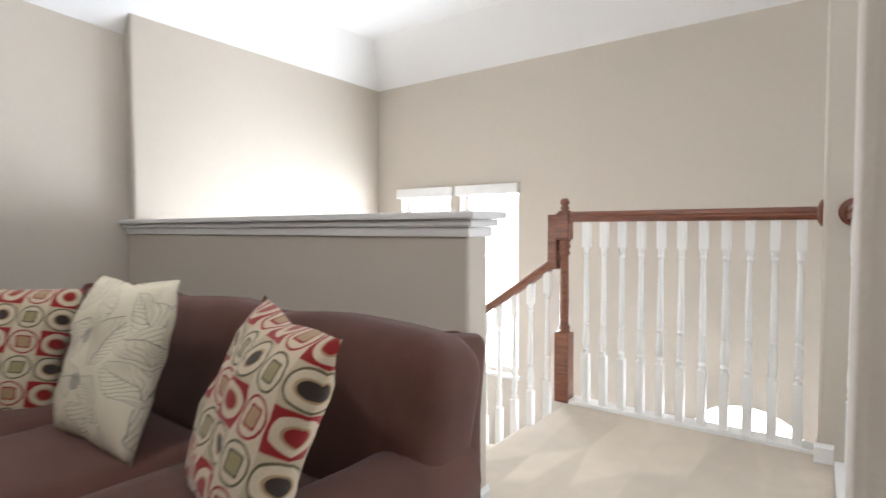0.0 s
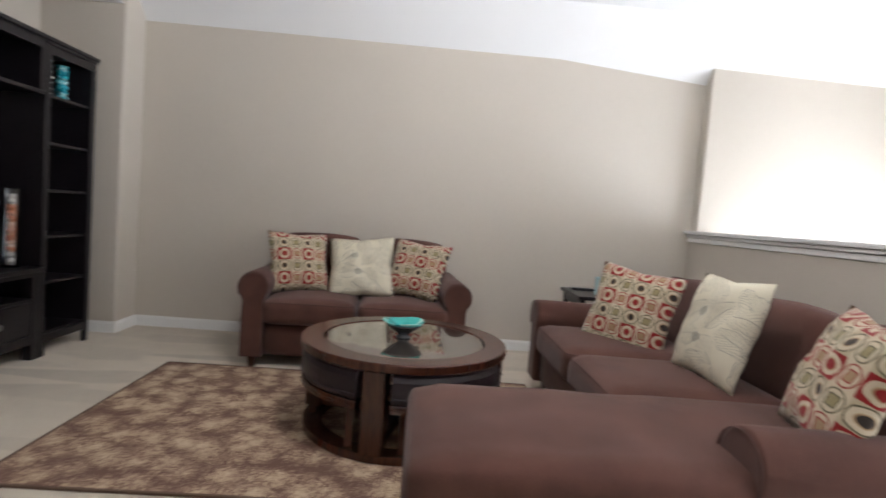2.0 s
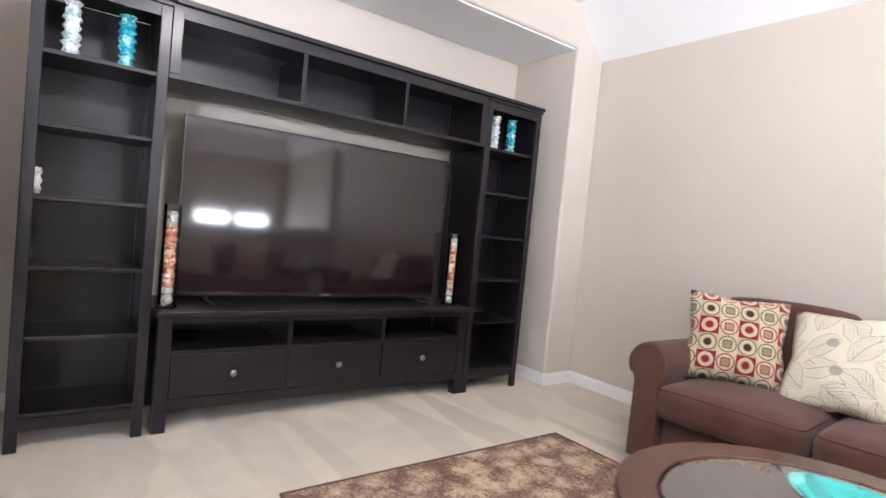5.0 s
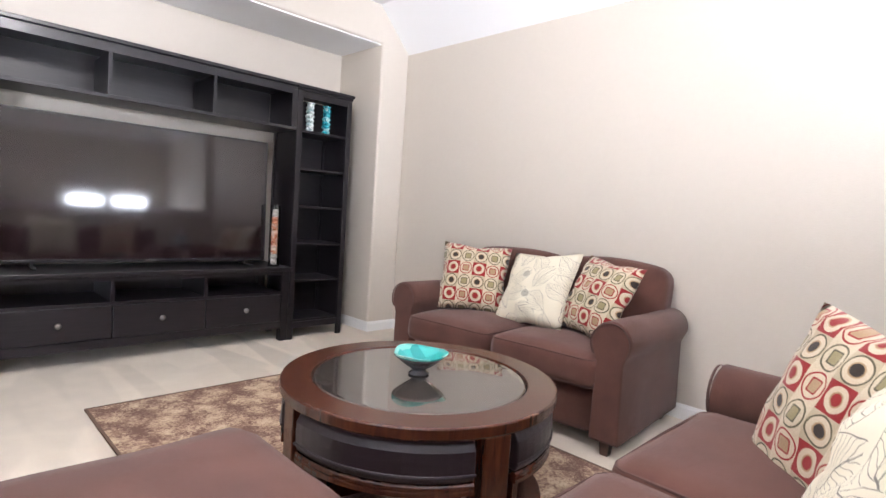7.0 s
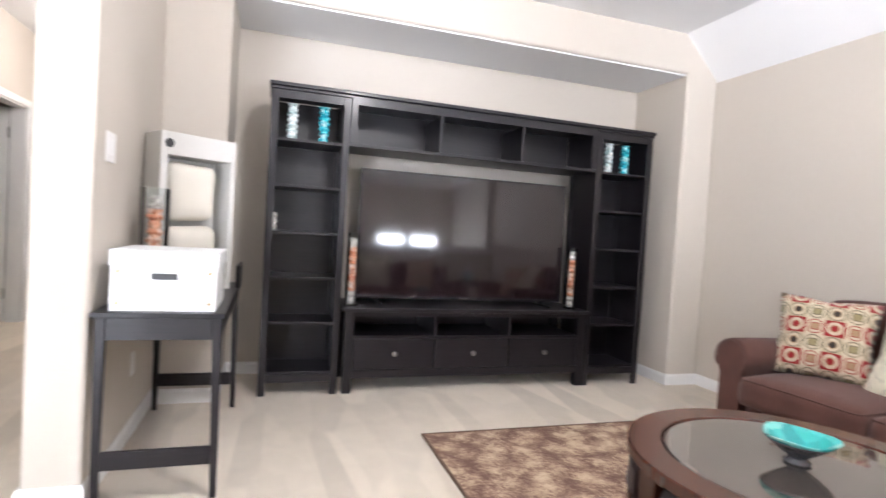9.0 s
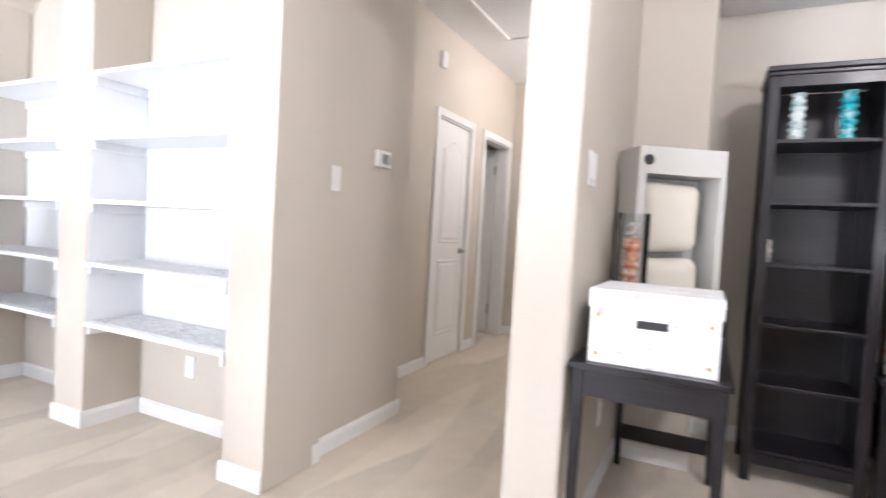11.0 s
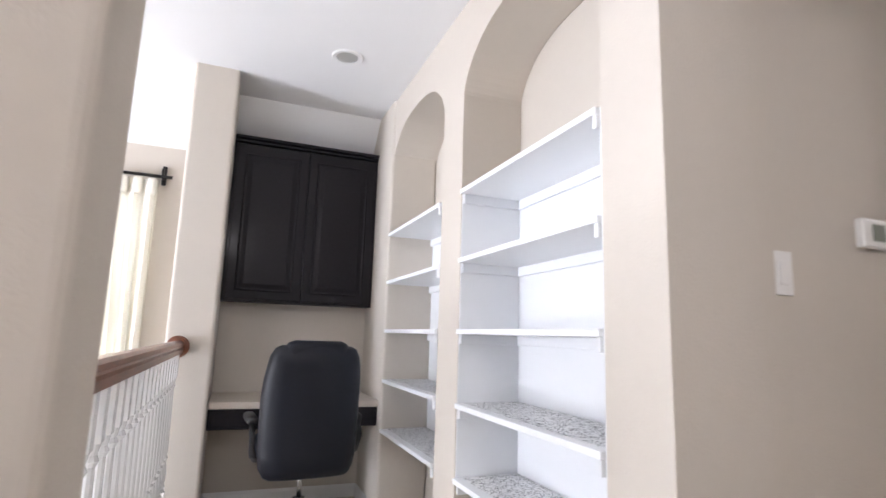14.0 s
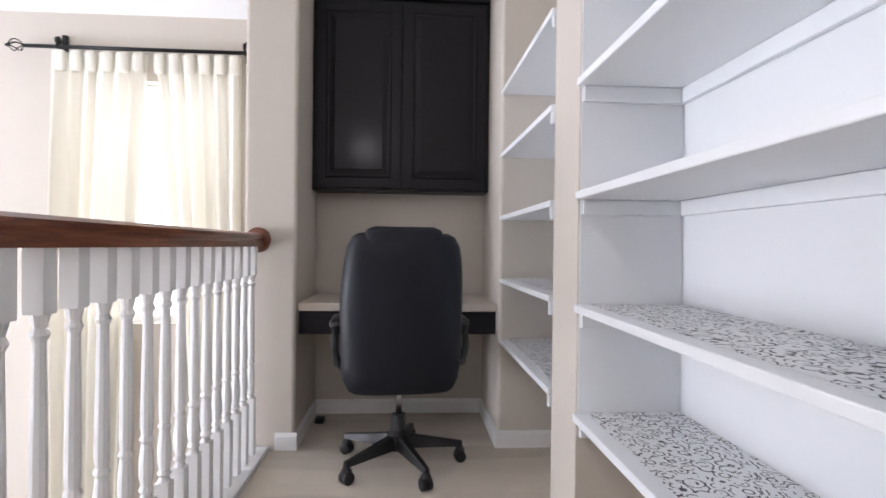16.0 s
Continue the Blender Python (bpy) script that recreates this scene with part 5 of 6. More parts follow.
for k in range(3):
    a = 0.0605 + BAY * k
    f = part("drawer_front", boxes((a + 0.003, a + BAY - 0.003, -0.026, -0.003, 0.158, 0.362)), M_BLACK, tb, bevel=0.003)
    part("knob", lathe([(0.008, 0), (0.007, 0.012), (0.017, 0.018), (0.019, 0.026), (0.012, 0.031)], 16, m=pose(a + BAY / 2, -0.003, 0.265) @ pose(0, 0, 0, -90, 0, 0)), M_KNOB, f, "round pewter knob", smooth=True)

tv = tagged(empty("television", -1.427, -3.03, 0.572), "large black flat-screen television, switched off", "television")
tv.matrix_basis = pose(-1.402, -2.95, 0.577, 1.5, 0, -1.6) @ Matrix.Diagonal((0.975, 1, 0.98, 1))
part("back_shell", boxes((-0.81, 0.81, -0.055, -0.0125, 0.05, 0.94)), M_BEZEL, tv, bevel=0.01)
part("screen", boxes((-0.812, 0.812, -0.012, -0.004, 0.052, 0.948)), M_SCREEN, tv)
part("bezel", boxes((-0.824, -0.8125, -0.012, 0.0, 0.032, 0.96), (0.8125, 0.824, -0.012, 0.0, 0.032, 0.96), (-0.8125, 0.8125, -0.012, 0.0, 0.9485, 0.96), (-0.8125, 0.8125, -0.012, 0.002, 0.032, 0.0515)), M_BEZEL, tv, bevel=0.002)
part("badge", boxes((-0.035, 0.035, 0.0021, 0.004, 0.036, 0.046)), M_CHROME, tv)
for s in (-1, 1):
    part("foot", boxes((s * 0.66 - 0.012, s * 0.66 + 0.012, -0.14, 0.12, 0.0, 0.012), (s * 0.66 - 0.01, s * 0.66 + 0.01, -0.03, -0.012, 0.0125, 0.06)), M_BEZEL, tv, bevel=0.003)


def vase(name, x, y, z, h, r, bead, label, cap_bead=None):
    """Glass beads heaped up; the tall ones stand in a clear cylinder on a foot."""
    v = tagged(empty(name, x, y, z), label, "vase")
    rng = random.Random(int(abs(x * 1000 + z * 77)))
    tall = cap_bead is not None
    core, low, high = (min(r * 0.88, 0.036), h * 0.20, h * 0.80) if tall else (r, 0.006, h * 0.93)

    def heap(lo, hi, k):
        n = max(4, int((hi - lo) / 0.017))
        bm = lathe([(core * k * (0.98 if i % 2 else 0.68) * (0.88 + 0.18 * rng.random()), lo + (hi - lo) * i / n) for i in range(n + 1)], 12)
        for c in bm.verts:
            c.co += noise.noise_vector(c.co * 60 + Vector((x * 9, z, 0))) * r * 0.16
        return bm

    part("bead_filling", heap(low, high, 1.0), bead, v, smooth=False)
    if tall:
        part("pearl_base", heap(0.014, h * 0.195, 1.0), cap_bead, v)
        part("pearl_top", heap(h * 0.805, h * 0.93, 0.85), cap_bead, v)
        g = part("glass_cylinder", lathe([(r * 1.25, 0.0005), (r * 1.25, 0.008), (r, 0.010), (r, h), (r - 0.003, h), (r - 0.003, 0.012)], 20), M_CLEAR, v, "clear glass cylinder on a foot", smooth=False)
        g.visible_shadow = False
    return v


vase("tall_vase", -0.555, -2.86, 0.572, 0.49, 0.038, M_BEADORANGE, "tall glass vase of copper and pearl beads on the bench", M_BEADWHITE)
vase("tall_vase", -2.245, -2.86, 0.572, 0.47, 0.038, M_BEADORANGE, "tall glass vase of copper and pearl beads on the bench", M_BEADWHITE)
for x, b_, t_ in ((-0.12, M_BEADCLEAR, "frosted"), (-0.32, M_BEADBLUE, "turquoise"), (-2.505, M_BEADCLEAR, "frosted"), (-2.655, M_BEADBLUE, "turquoise")):
    vase("beaded_vase", x, -2.86, 1.635, 0.25, 0.037, b_, t_ + " beaded glass vase on the top shelf")
vase("small_ornament", -0.035, -2.82, 1.05, 0.12, 0.022, M_BEADWHITE, "small pearl and gold ornament on a shelf")

# ---- console with storage box and carton ----
con = tagged(empty("console_table", 0.13, -2.60, 0), "small black console table against the wall end", "table")
CX, CY, CZT = 0.458, 1.135, 0.735
part("tabletop", boxes((0, CX, 0, CY, CZT - 0.02, CZT)), M_BLACK, con, bevel=0.003)
part("apron", boxes((0.03, CX - 0.03, CY - 0.035, CY - 0.017, CZT - 0.105, CZT - 0.0205)), M_BLACK, con)
part("apron", boxes((0.03, CX - 0.03, 0.017, 0.035, CZT - 0.105, CZT - 0.0205)), M_BLACK, con)
part("apron", boxes((0.02, 0.036, 0.04, CY - 0.04, CZT - 0.105, CZT - 0.0205)), M_BLACK, con)
part("apron", boxes((CX - 0.036, CX - 0.02, 0.04, CY - 0.04, CZT - 0.105, CZT - 0.0205)), M_BLACK, con)
for a in (0.012, CX - 0.047):
    for b in (0.012, CY - 0.047):
        bm = bmesh.new()
        q0 = [bm.verts.new((a + i, b + j, CZT - 0.0205)) for i, j in ((0, 0), (0.035, 0), (0.035, 0.035), (0, 0.035))]
        ox = -0.012 if a < 0.1 else 0.0
        q1 = [bm.verts.new((a + i + ox + 0.006, b + j, 0)) for i, j in ((0, 0.005), (0.024, 0.005), (0.024, 0.03), (0, 0.03))]
        for i in range(4):
            bm.faces.new((q0[i], q0[(i + 1) % 4], q1[(i + 1) % 4], q1[i]))
        bm.faces.new(q0[::-1]); bm.faces.new(q1)
        part("leg", bm, M_BLACK, con, bevel=0.002)
for b in (0.02, CY - 0.04):
    part("stretcher", boxes((0.035, CX - 0.035, b, b + 0.018, 0.135, 0.205)), M_BLACK, con, bevel=0.002)
part("gallery", boxes((0.0, 0.016, 0.002, 0.30, CZT + 0.0005, CZT + 0.12)), M_BLACK, con, bevel=0.003)

sb = tagged(empty("storage_box", 0.165, -1.872, CZT), "white floral-print storage box with lid and handle hole", "box")
part("body", boxes((0.006, 0.374, 0.006, 0.364, 0, 0.195)), M_FLORAL, sb, bevel=0.002)
part("lid", boxes((0, 0.38, 0, 0.37, 0.172, 0.232)), M_FLORAL, sb, bevel=0.003)
part("handle_hole", boxes((0.145, 0.235, 0.3645, 0.367, 0.122, 0.146)), M_PLASTIC, sb, "dark oval handle hole", bevel=0.008)
for x in (0.03, 0.35):
    for z in (0.03, 0.15):
        part("rivet", lathe([(0.007, 0), (0.007, 0.002), (0.003, 0.003)], 10, m=pose(x, 0.364, z) @ pose(0, 0, 0, -90, 0, 0)), M_BRASS, sb)

ct = tagged(empty("display_carton", 0.38, -2.25, CZT, 33), "light grey carton with a window onto cream padding", "carton")
for nm, row in (("side_panel", (-0.19, -0.165, -0.09, 0.09, 0, 0.77)), ("side_panel", (0.155, 0.19, -0.09, 0.09, 0, 0.77)), ("top_panel", (-0.1645, 0.1545, -0.09, 0.09, 0.66, 0.77)), ("bottom_panel", (-0.1645, 0.1545, -0.09, 0.09, 0, 0.05)), ("back_panel", (-0.1645, 0.1545, -0.09, -0.075, 0.0505, 0.6595))):
    part(nm, boxes(row), M_GREYCARD, ct, bevel=0.002)
part("padding", moved(soft_box(0.125, 0.05, 0.15, 0.05, 0, 7, 0.02), pose(0, 0.0, 0.49)), M_CREAM, ct, "cream padded cushion", smooth=True)
part("padding", moved(soft_box(0.13, 0.05, 0.13, 0.05, 0, 7, 0.02, 4.0), pose(0, 0.005, 0.195)), M_CREAM, ct, "cream padded cushion", smooth=True)
part("badge", lathe([(0.022, 0), (0.022, 0.002), (0.01, 0.002)], 16, m=pose(0.15, 0.09, 0.715) @ pose(0, 0, 0, -90, 0, 0)), M_PLASTIC, ct)
vase("tall_vase", 0.485, -1.975, CZT, 0.49, 0.06, M_BEADORANGE, "tall glass vase of copper beads beside the carton", M_BEADWHITE)

# ---- rug ----
rug = tagged(empty("area_rug", -1.62, -0.815, 0), "brown and tan floral area rug under the table", "rug")
bm = bmesh.new()
nu, nv, hx, hy = 26, 38, 0.762, 1.145
gr = []
for j in range(nv + 1):
    line = []
    for i in range(nu + 1):
        x, y = -hx + 2 * hx * i / nu, -hy + 2 * hy * j / nv
        z = 0.010 + 0.0015 * noise.noise(Vector((x * 3, y * 3, 2)))
        if i > nu - 3 and 0.28 < y < 0.52:
            z += 0.014 * math.sin(math.pi * (y - 0.28) / 0.24) * (i - nu + 3) / 3
        line.append(bm.verts.new((x, y, z)))
    gr.append(line)
for a, b in zip(gr, gr[1:]):
    for i in range(nu):
        bm.faces.new((a[i], a[i + 1], b[i + 1], b[i]))
r = bmesh.ops.extrude_face_region(bm, geom=bm.faces[:])
bmesh.ops.translate(bm, vec=Vector((0, 0, -0.0075)), verts=[g for g in r["geom"] if isinstance(g, bmesh.types.BMVert)])
part("woven_field", bm, M_RUG, rug, smooth=False)
part("binding", boxes((-hx - 0.012, -hx - 0.0005, -hy - 0.012, hy + 0.012, 0.001, 0.012), (hx + 0.0005, hx + 0.012, -hy - 0.012, hy + 0.012, 0.001, 0.012), (-hx, hx, -hy - 0.012, -hy - 0.0005, 0.001, 0.012), (-hx, hx, hy + 0.0005, hy + 0.012, 0.001, 0.012)), M_RUGEDGE, rug, "dark brown bound edge")

# ---- coffee table with ottomans ----
TX, TY, TR, TZ = -1.63, -0.46, 0.512, 0.442
tbl = tagged(empty("coffee_table", TX, TY, 0.012, 10), "round dark cherry coffee table with inset glass top", "coffee table")
bm = bmesh.new()
n = 64
prof = [(TR * 0.78, TZ - 0.03), (TR * 0.97, TZ - 0.042), (TR - 0.004, TZ - 0.040), (TR, TZ - 0.034), (TR, TZ - 0.006), (TR - 0.002, TZ - 0.002), (TR - 0.006, TZ), (TR * 0.795, TZ), (TR * 0.79, TZ - 0.004), (TR * 0.78, TZ - 0.02)]
rings = [[bm.verts.new((r_ * math.cos(2 * math.pi * i / n), r_ * math.sin(2 * math.pi * i / n), z)) for i in range(n)] for r_, z in prof]
for a, b in zip(rings, rings[1:] + rings[:1]):
    for i in range(n):
        bm.faces.new((a[i], a[(i + 1) % n], b[(i + 1) % n], b[i]))
part("tabletop_ring", bm, M_TABLE, tbl, smooth=False)
part("glass_inset", lathe([(TR * 0.775, TZ - 0.022), (TR * 0.775, TZ - 0.007), (TR * 0.765, TZ - 0.004), (TR * 0.74, TZ - 0.0035)], 64), M_TABLEGLASS, tbl, "dark bevelled glass", smooth=False)
for k in range(4):
    m = pose(0, 0, 0, 0, 0, 90 * k + 67)
    part("leg", moved(boxes((TR - 0.10, TR - 0.016, -0.05, 0.05, 0.0355, TZ - 0.044)), m), M_TABLE, tbl, bevel=0.006)
    part("base_rail", moved(boxes((0.03, TR - 0.101, -0.03, 0.03, 0.04, 0.09)), m), M_TABLE, tbl, bevel=0.004)
bm = bmesh.new()
prof = [(TR - 0.12, 0.0), (TR - 0.03, 0.0), (TR - 0.03, 0.035), (TR - 0.12, 0.035)]
rings = [[bm.verts.new((r_ * math.cos(2 * math.pi * i / n), r_ * math.sin(2 * math.pi * i / n), z)) for i in range(n)] for r_, z in prof]
for a, b in zip(rings, rings[1:] + rings[:1]):
    for i in range(n):
        bm.faces.new((a[i], a[(i + 1) % n], b[(i + 1) % n], b[i]))
part("base_ring", bm, M_TABLE, tbl, smooth=False)


def ottoman(a0, a1):
    """A wedge stool that slides under the table between two legs."""
    o = tagged(empty("wedge_ottoman", TX, TY, 0.012, 10), "dark leather wedge ottoman tucked under the table", "ottoman", "nested ottomans")
    bm = bmesh.new()
    N = 14
    ri, ro = 0.13, TR - 0.012
    layers = [(0.265, 0.985), (0.282, 1.0), (0.33, 1.004), (0.362, 1.0), (0.385, 0.975), (0.394, 0.90)]
    rows_ = []
    for z, k in layers:
        line = []
        for i in range(N + 1):
            t = radians(a0 + (a1 - a0) * i / N)
            line.append((ro * k * math.cos(t), ro * k * math.sin(t), z))
        for i in range(N, -1, -1):
            t = radians(a0 + (a1 - a0) * i / N)
            line.append((ri * math.cos(t), ri * math.sin(t), z))
        rows_.append([bm.verts.new(p) for p in line])
    L = len(rows_[0])
    for a, b in zip(rows_, rows_[1:]):
        for i in range(L):
            bm.faces.new((a[i], a[(i + 1) % L], b[(i + 1) % L], b[i]))
    bm.faces.new(rows_[0][::-1]); bm.faces.new(rows_[-1])
    part("cushion", bm, M_LEATHER, o, "dark leather pad", bevel=0.006)
    pts = []
    for i in range(N + 1):
        t = radians(a0 + (a1 - a0) * i / N)
        pts.append(((ro + 0.002) * math.cos(t), (ro + 0.002) * math.sin(t), 0.291))
    part("piping", sweep(pts, 0.008, 0.008), M_LEATHER, o)
    pts = [(p[0] * 0.975, p[1] * 0.975, 0.2455) for p in pts]
    part("seat_rail", sweep(pts, 0.022, 0.035), M_TABLE, o)
    for a in (a0 + 7, a1 - 7):
        t = radians(a)
        part("leg", boxes((-0.018, 0.018, -0.018, 0.018, 0.036, 0.2275)), M_TABLE, o, bevel=0.003).location = (0.44 * math.cos(t), 0.44 * math.sin(t), 0)
    t = radians((a0 + a1) / 2)
    part("leg", boxes((-0.018, 0.018, -0.018, 0.018, 0.091, 0.264)), M_TABLE, o).location = (0.17 * math.cos(t), 0.17 * math.sin(t), 0)
    return o


for k in range(4):
    ottoman(90 * k + 67 + 9, 90 * k + 157 - 9)

bowl = tagged(empty("glass_bowl", TX + 0.0, TY - 0.01, TZ + 0.0095, 20), "teal art-glass bowl with a wavy rim", "bowl")
bm = bmesh.new()
prof = [(0.030, 0.026), (0.058, 0.045), (0.088, 0.070), (0.106, 0.084), (0.102, 0.086), (0.085, 0.074), (0.05, 0.046), (0.015, 0.032)]
n = 40
rings = []
for j, (r_, z) in enumerate(prof):
    ring = []
    for i in range(n):
        a = 2 * math.pi * i / n
        k = max(0, r_ - 0.05) / 0.06
        ring.append(bm.verts.new((r_ * (1 + 0.10 * k * math.cos(2 * a)) * math.cos(a), r_ * (1 + 0.08 * k * math.cos(3 * a)) * math.sin(a), z + 0.006 * k * math.cos(3 * a))))
    rings.append(ring)
for a, b in zip(rings, rings[1:]):
    for i in range(n):
        bm.faces.new((a[i], a[(i + 1) % n], b[(i + 1) % n], b[i]))
bm.faces.new(rings[0][::-1]); bm.faces.new(rings[-1])
part("bowl", bm, M_TEAL, bowl, smooth=True)
part("underside", lathe([(0.038, 0), (0.040, 0.006), (0.026, 0.014), (0.030, 0.022), (0.058, 0.0405), (0.087, 0.064), (0.098, 0.0735), (0.085, 0.0655), (0.03, 0.028)], 32), M_BOWLBASE, bowl, "smoky grey glass foot", smooth=True)

# ---- upholstery ----
def cushion(name, parent, x0, x1, y0, y1, z0, z1, r=0.05, crown=0.02, wob=0.008, seed=0.0, label=""):
    bm = soft_box((x1 - x0) / 2, (y1 - y0) / 2, (z1 - z0) / 2, min(r, (z1 - z0) / 2 - 0.001, (x1 - x0) / 2 - 0.001, (y1 - y0) / 2 - 0.001), crown, 11, wob, seed)
    c = part(name, moved(bm, pose((x0 + x1) / 2, (y0 + y1) / 2, (z0 + z1) / 2)), M_SOFA, parent, label, smooth=True)
    for z in (z1 - r * 0.33, z0 + r * 0.33):
        i = r * 0.27
        a, b, f, g = x0 + i, x1 - i, y0 + i, y1 - i
        q = 0.035
        line = [(a, g, z), (a, f + q, z), (a + q * 0.3, f + q * 0.3, z), (a + q, f, z), ((a + b) / 2, f - 0.002, z + 0.003), (b - q, f, z), (b - q * 0.3, f + q * 0.3, z), (b, f + q, z), (b, g, z)]
        part("piping", sweep(line, 0.007, 0.007), M_PIPING, c, smooth=True)
    return c


def roll_arm(parent, x0, x1, y_front, y_back, top, skirt=0.07):
    """A rolled arm along y with a scroll front."""
    cx, w = (x0 + x1) / 2, x1 - x0
    r = w * 0.5
    bm = bmesh.new()
    prof = []
    for i in range(17):
        a = radians(-35 + 250 * i / 16)
        prof.append((cx + r * math.cos(a), top - r + r * math.sin(a)))
    prof += [(x0 + 0.03, top - 2 * r + 0.01), (x0 + 0.025, skirt), (x1 - 0.025, skirt), (x1 - 0.03, top - 2 * r + 0.01)]
    ys = [y_front, y_front + math.copysign(0.012, y_back - y_front), (y_front * 2 + y_back) / 3, (y_front + 2 * y_back) / 3, y_back]
    rings = []
    for j, y in enumerate(ys):
        k = 0.94 if j == 0 else 1.0
        rings.append([bm.verts.new((cx + (x - cx) * k, y + 0.004 * noise.noise(Vector((x * 9, y * 5, z * 9))), (z - top * 0.6) * k + top * 0.6 + (0.008 * math.sin(j * 1.3) if z > top - r and 0 < j < 4 else 0))) for x, z in prof])
    L = len(prof)
    for a, b in zip(rings, rings[1:]):
        for i in range(L):
            bm.faces.new((a[i], a[(i + 1) % L], b[(i + 1) % L], b[i]))
    bm.faces.new(rings[0][::-1]); bm.faces.new(rings[-1])
    arm = part("arm", bm, M_SOFA, parent, smooth=False, bevel=0.006)
    for p in arm.data.polygons:
        p.use_smooth = len(p.vertices) == 4
    ps = [(cx + (x - cx) * 0.97, y_front - math.copysign(0.003, y_back - y_front), z) for x, z in prof[:17]]
    bm = bmesh.new()
    rr2 = []
    for (x, y, z) in ps:
        rr2.append([bm.verts.new((x + 0.005 * math.cos(t), y + 0.005 * math.sin(t), z + 0.003 * math.cos(t))) for t in (0, 1.57, 3.14, 4.71)])
    for a, b in zip(rr2, rr2[1:]):
        for i in range(4):
            bm.faces.new((a[i], a[(i + 1) % 4], b[(i + 1) % 4], b[i]))
    part("arm_piping", bm, M_PIPING, arm)
    return arm


# loveseat: local x along its length, local -y to the front
ls = tagged(empty("loveseat", -2.865, -0.83, 0, 94), "brown microfibre loveseat with rolled arms against the wall", "loveseat")
LW, LD = 0.70, 0.43
part("frame", moved(soft_box(LW - 0.11, LD - 0.04, 0.115, 0.03, 0, 6, 0.003), pose(0, -0.01, 0.19)), M_SOFA, ls, smooth=True)
for s in (-1, 1):
    ax = 0.665 * s
    roll_arm(ls, ax - 0.095, ax + 0.095, -LD, LD - 0.06, 0.625)
    cushion("seat_cushion", ls, -0.61 if s < 0 else 0.004, -0.004 if s < 0 else 0.61, -LD - 0.03, LD - 0.20, 0.29, 0.455, 0.055, 0.022, 0.008, s * 2.0)
    bm = soft_box(0.33, 0.11, 0.235, 0.075, 0, 10, 0.010, s * 5.0)
    for v in bm.verts:
        v.co.z += 0.03 * (1 - (v.co.x / 0.33) ** 2) * (1 if v.co.z > 0 else 0)
    part("back_cushion", moved(bm, pose(s * 0.332, LD - 0.12, 0.605, -9)), M_SOFA, ls, smooth=True)
    for y in (-LD + 0.06, LD - 0.10):
        part("foot", lathe([(0.026, 0), (0.036, 0.075)], 4, m=pose(s * (LW - 0.04), y, 0, 0, 0, 45)), M_LEG, ls)

# sofa with chaise
so = tagged(empty("sectional_sofa", 0, 0, 0), "brown microfibre sofa with a chaise, before the half wall", "sofa")
SXW, SXE = -2.46, -0.25
part("frame", moved(soft_box((SXE - SXW) / 2 - 0.10, 0.48, 0.115, 0.03, 0, 6, 0.003), pose((SXW + SXE) / 2, 0.88, 0.19)), M_SOFA, so, smooth=True)
roll_arm(so, SXW, SXW + 0.20, 0.36, 1.40, 0.58)
roll_arm(so, SXE - 0.19, SXE + 0.02, 0.49, 1.32, 0.57)
cushion("seat_cushion", so, -2.245, -1.545, 0.345, 1.12, 0.28, 0.455, 0.055, 0.02, 0.008, 1.0)
cushion("seat_cushion", so, -1.54, -0.935, 0.345, 1.12, 0.28, 0.455, 0.06, 0.022, 0.008, 3.0)
ch_ = part("chaise_base", moved(soft_box(0.335, 0.475, 0.115, 0.03, 0, 6, 0.003), pose(-0.585, 0.05, 0.19)), M_SOFA, so, smooth=True)
bm = soft_box(0.345, 0.775, 0.0875, 0.06, 0.025, 13, 0.008, 7.0)
part("chaise_cushion", moved(bm, pose(-0.585, 0.35, 0.378)), M_SOFA, so, smooth=True)
part("piping", sweep([(-0.93, -0.39, 0.326), (-0.925, -0.412, 0.326), (-0.90, -0.424, 0.326), (-0.27, -0.424, 0.326), (-0.243, -0.41, 0.326), (-0.238, -0.36, 0.318), (-0.238, 0.42, 0.318)], 0.007, 0.007), M_PIPING, ch_)
for i, (a, b) in enumerate(((-2.25, -1.545), (-1.54, -0.93), (-0.925, -0.255))):
    hw = (b - a) / 2
    bm = soft_box(hw, 0.12, 0.22, 0.08, 0, 10, 0.010, i * 3.0)
    for v in bm.verts:
        v.co.z += 0.03 * (1 - (v.co.x / hw) ** 2) * (1 if v.co.z > 0 else 0)
    part("back_cushion", moved(bm, pose((a + b) / 2, 1.25, 0.575, -10)), M_SOFA, so, smooth=True)
part("back_frame", moved(soft_box((SXE - SXW) / 2 - 0.05, 0.085, 0.345, 0.08, 0, 8, 0.004), pose((SXW + SXE) / 2, 1.39, 0.43)), M_SOFA, so, smooth=True)
for x, sg in ((SXE - 0.088, 1), (SXW + 0.088, -1)):
    m = pose(x, 1.335, 0.632, -8)
    w_ = part("back_wing", moved(soft_box(0.036, 0.118, 0.16, 0.034, 0.0, 9, 0.004, x), m), M_SOFA, so, smooth=True)
    line = [m @ Vector((-0.026 * sg, a, b)) for a, b in ((-0.112, -0.145), (-0.115, 0.0), (-0.108, 0.118), (-0.085, 0.148), (-0.03, 0.158), (0.05, 0.158), (0.09, 0.148))]
    part("piping", sweep(line, 0.007, 0.007), M_PIPING, w_, smooth=True)
for x, y in ((SXW + 0.07, 0.48), (SXW + 0.07, 1.32), (SXE - 0.07, 1.32), (-0.86, -0.33), (-0.31, -0.33), (SXE - 0.07, 0.52)):
    part("foot", lathe([(0.026, 0), (0.036, 0.076)], 4, m=pose(x, y, 0, 0, 0, 45)), M_LEG, so)


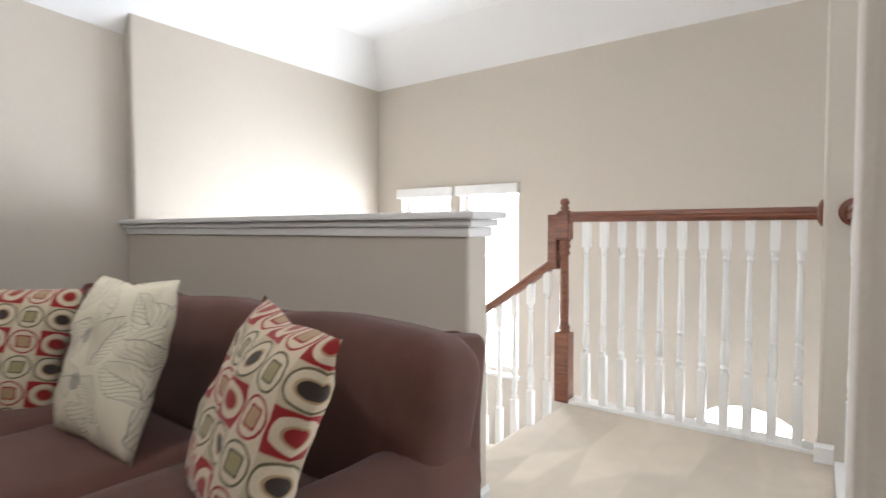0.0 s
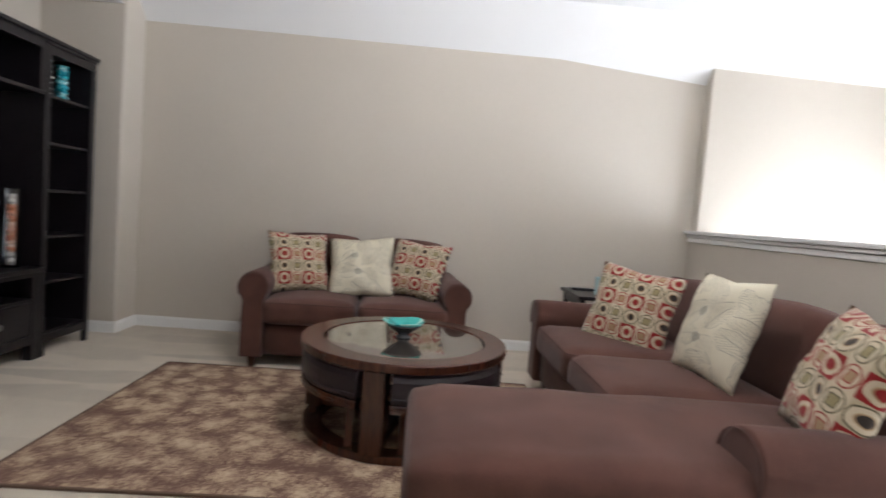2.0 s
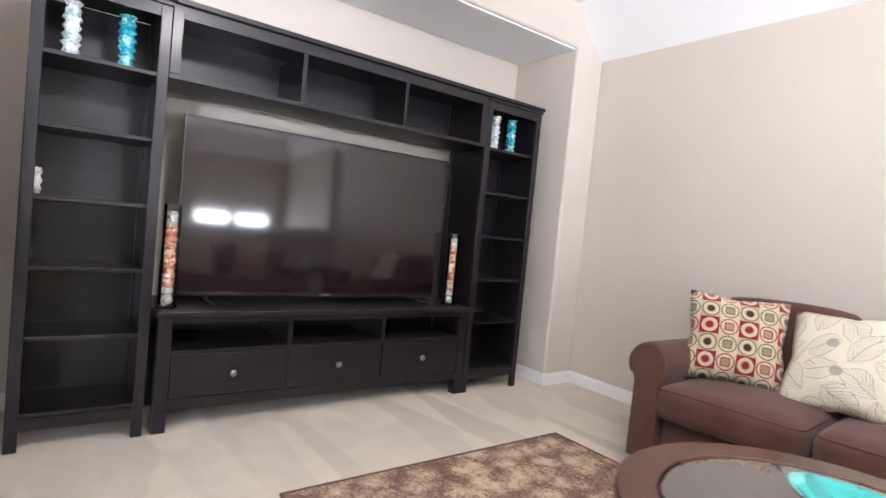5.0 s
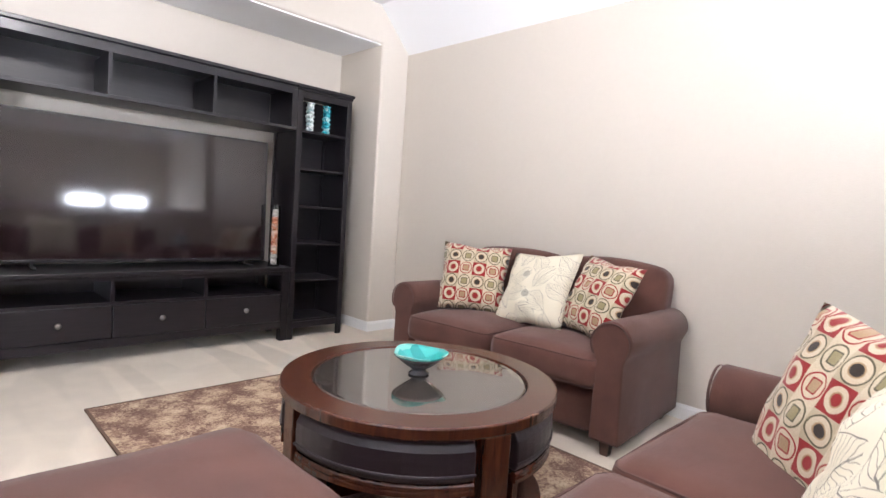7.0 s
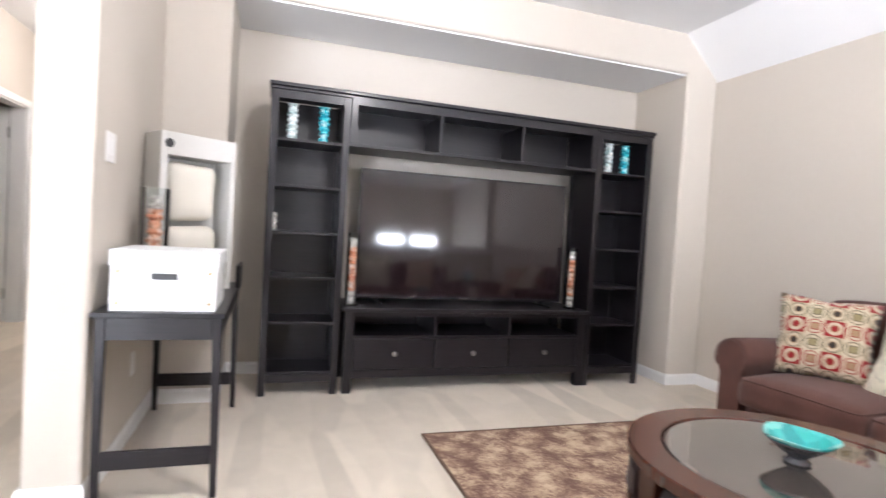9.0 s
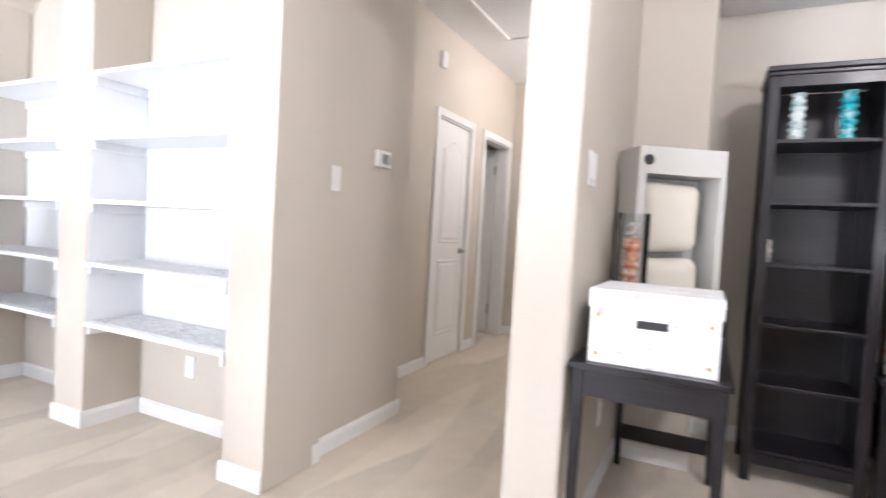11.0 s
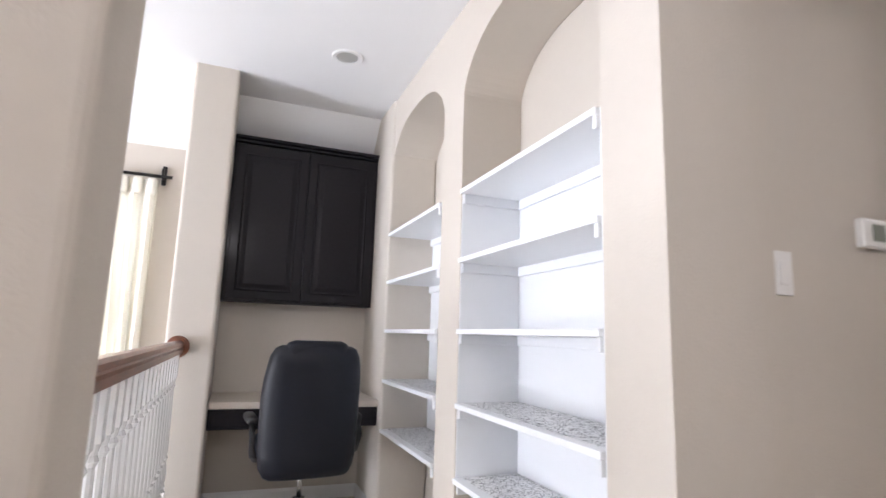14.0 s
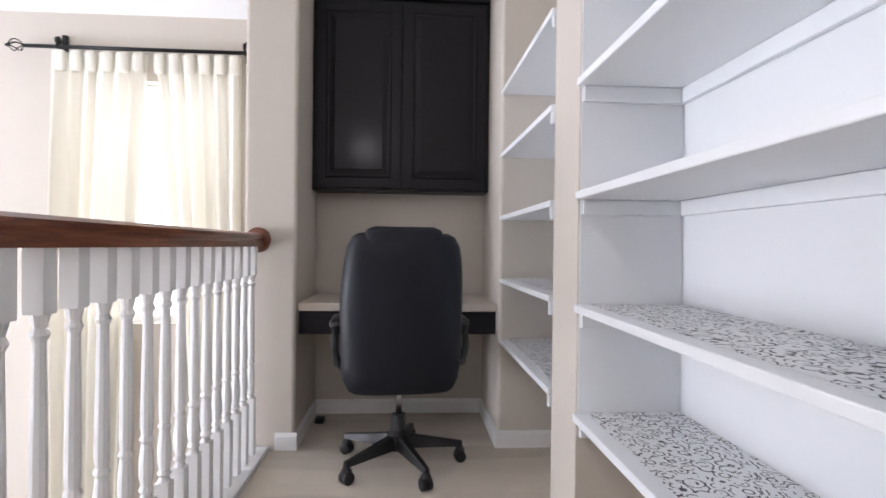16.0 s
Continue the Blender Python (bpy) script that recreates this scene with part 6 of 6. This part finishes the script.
def pillow(x, y, z, rx, ry, rz, material, label, s=0.235, seed=0.0, group=""):
    """A stuffed square; local x and z span it, y is its thickness."""
    bm = bmesh.new()
    N = 16
    sides = []
    for sg in (-1, 1):
        g = []
        for j in range(N + 1):
            line = []
            for i in range(N + 1):
                u, v = 2 * i / N - 1, 2 * j / N - 1
                k = ((1 - abs(u) ** 2.6) * (1 - abs(v) ** 2.6)) ** 0.55 if abs(u) < 1 and abs(v) < 1 else 0
                pull = 1.03 - 0.11 * (1 - (abs(u) * abs(v)) ** 0.75)
                wr = 0.017 * noise.noise(Vector((u * 2.6 + seed, v * 2.6, sg * 3 + seed))) * (0.4 + k)
                line.append(bm.verts.new((u * s * pull, sg * (0.078 * k) + wr * (1 if k > 0 else 0), v * s * pull + 0.004 * noise.noise(Vector((u * 3, seed, v * 3))))))
            g.append(line)
        sides.append(g)
        for a, b in zip(g, g[1:]):
            for i in range(N):
                bm.faces.new((a[i], a[i + 1], b[i + 1], b[i]))
    bmesh.ops.remove_doubles(bm, verts=bm.verts[:], dist=0.004)
    ob = link("throw_pillow", bm, material, smooth=True)
    ob.matrix_basis = pose(x, y, z, rx, ry, rz)
    return tagged(ob, label, "pillow", group)


MED, LEA = "red, olive and cream medallion-patterned throw pillow", "cream throw pillow with black leaf line drawing"
# on the loveseat
pillow(-2.80, -1.27, 0.668, -20, 2, 122, M_MEDAL, MED + " on the loveseat", 0.215, 1.0, "loveseat pillows")
pillow(-2.885, -0.835, 0.655, -30, -5, 90, M_LEAF, LEA + " on the loveseat", 0.235, 2.0, "loveseat pillows")
pillow(-2.865, -0.425, 0.668, -26, 4, 68, M_MEDAL, MED + " on the loveseat", 0.215, 3.0, "loveseat pillows")
# on the sofa
pillow(-1.88, 0.79, 0.632, -18, 6, 44, M_MEDAL, MED + " against the sofa arm", 0.238, 4.0, "sofa pillows")
pillow(-1.235, 0.92, 0.675, -17, -1, 2, M_LEAF, LEA + " on the sofa", 0.24, 5.0, "sofa pillows")
pillow(-0.505, 0.90, 0.668, -22, 4, -18, M_MEDAL, MED + " on the chaise", 0.22, 6.0, "sofa pillows")

# ---- side table with tissues ----
sd = tagged(empty("side_table", -2.79, 0.94, 0), "small dark wood side table between sofa and wall", "side table")
part("tabletop", boxes((-0.24, 0.24, -0.24, 0.24, 0.575, 0.60)), M_BLACK, sd, bevel=0.004)
for a in (-0.22, 0.185):
    for b in (-0.22, 0.185):
        part("leg", boxes((a, a + 0.035, b, b + 0.035, 0, 0.5745)), M_BLACK, sd)
part("apron", boxes((-0.184, 0.184, -0.215, -0.2, 0.52, 0.5745)), M_BLACK, sd)
part("shelf", boxes((-0.184, 0.184, -0.184, 0.184, 0.18, 0.2)), M_BLACK, sd)
tagged(link("tissue_box", boxes((-2.72, -2.60, 0.86, 0.98, 0.6005, 0.73)), M_TISSUE, bevel=0.004), "pale blue cube tissue box on the side table", "tissue box")
bm = soft_box(0.03, 0.018, 0.04, 0.015, 0, 5, 0.02, 2.0)
tagged(link("tissue", moved(bm, pose(-2.66, 0.92, 0.7685)), M_PAPER, smooth=True), "white tissue pulled out of its box", "tissue")
tagged(link("remote_control", boxes((-2.93, -2.88, 0.75, 0.92, 0.6005, 0.618)), M_PLASTIC, bevel=0.004), "black remote control on the side table", "remote")
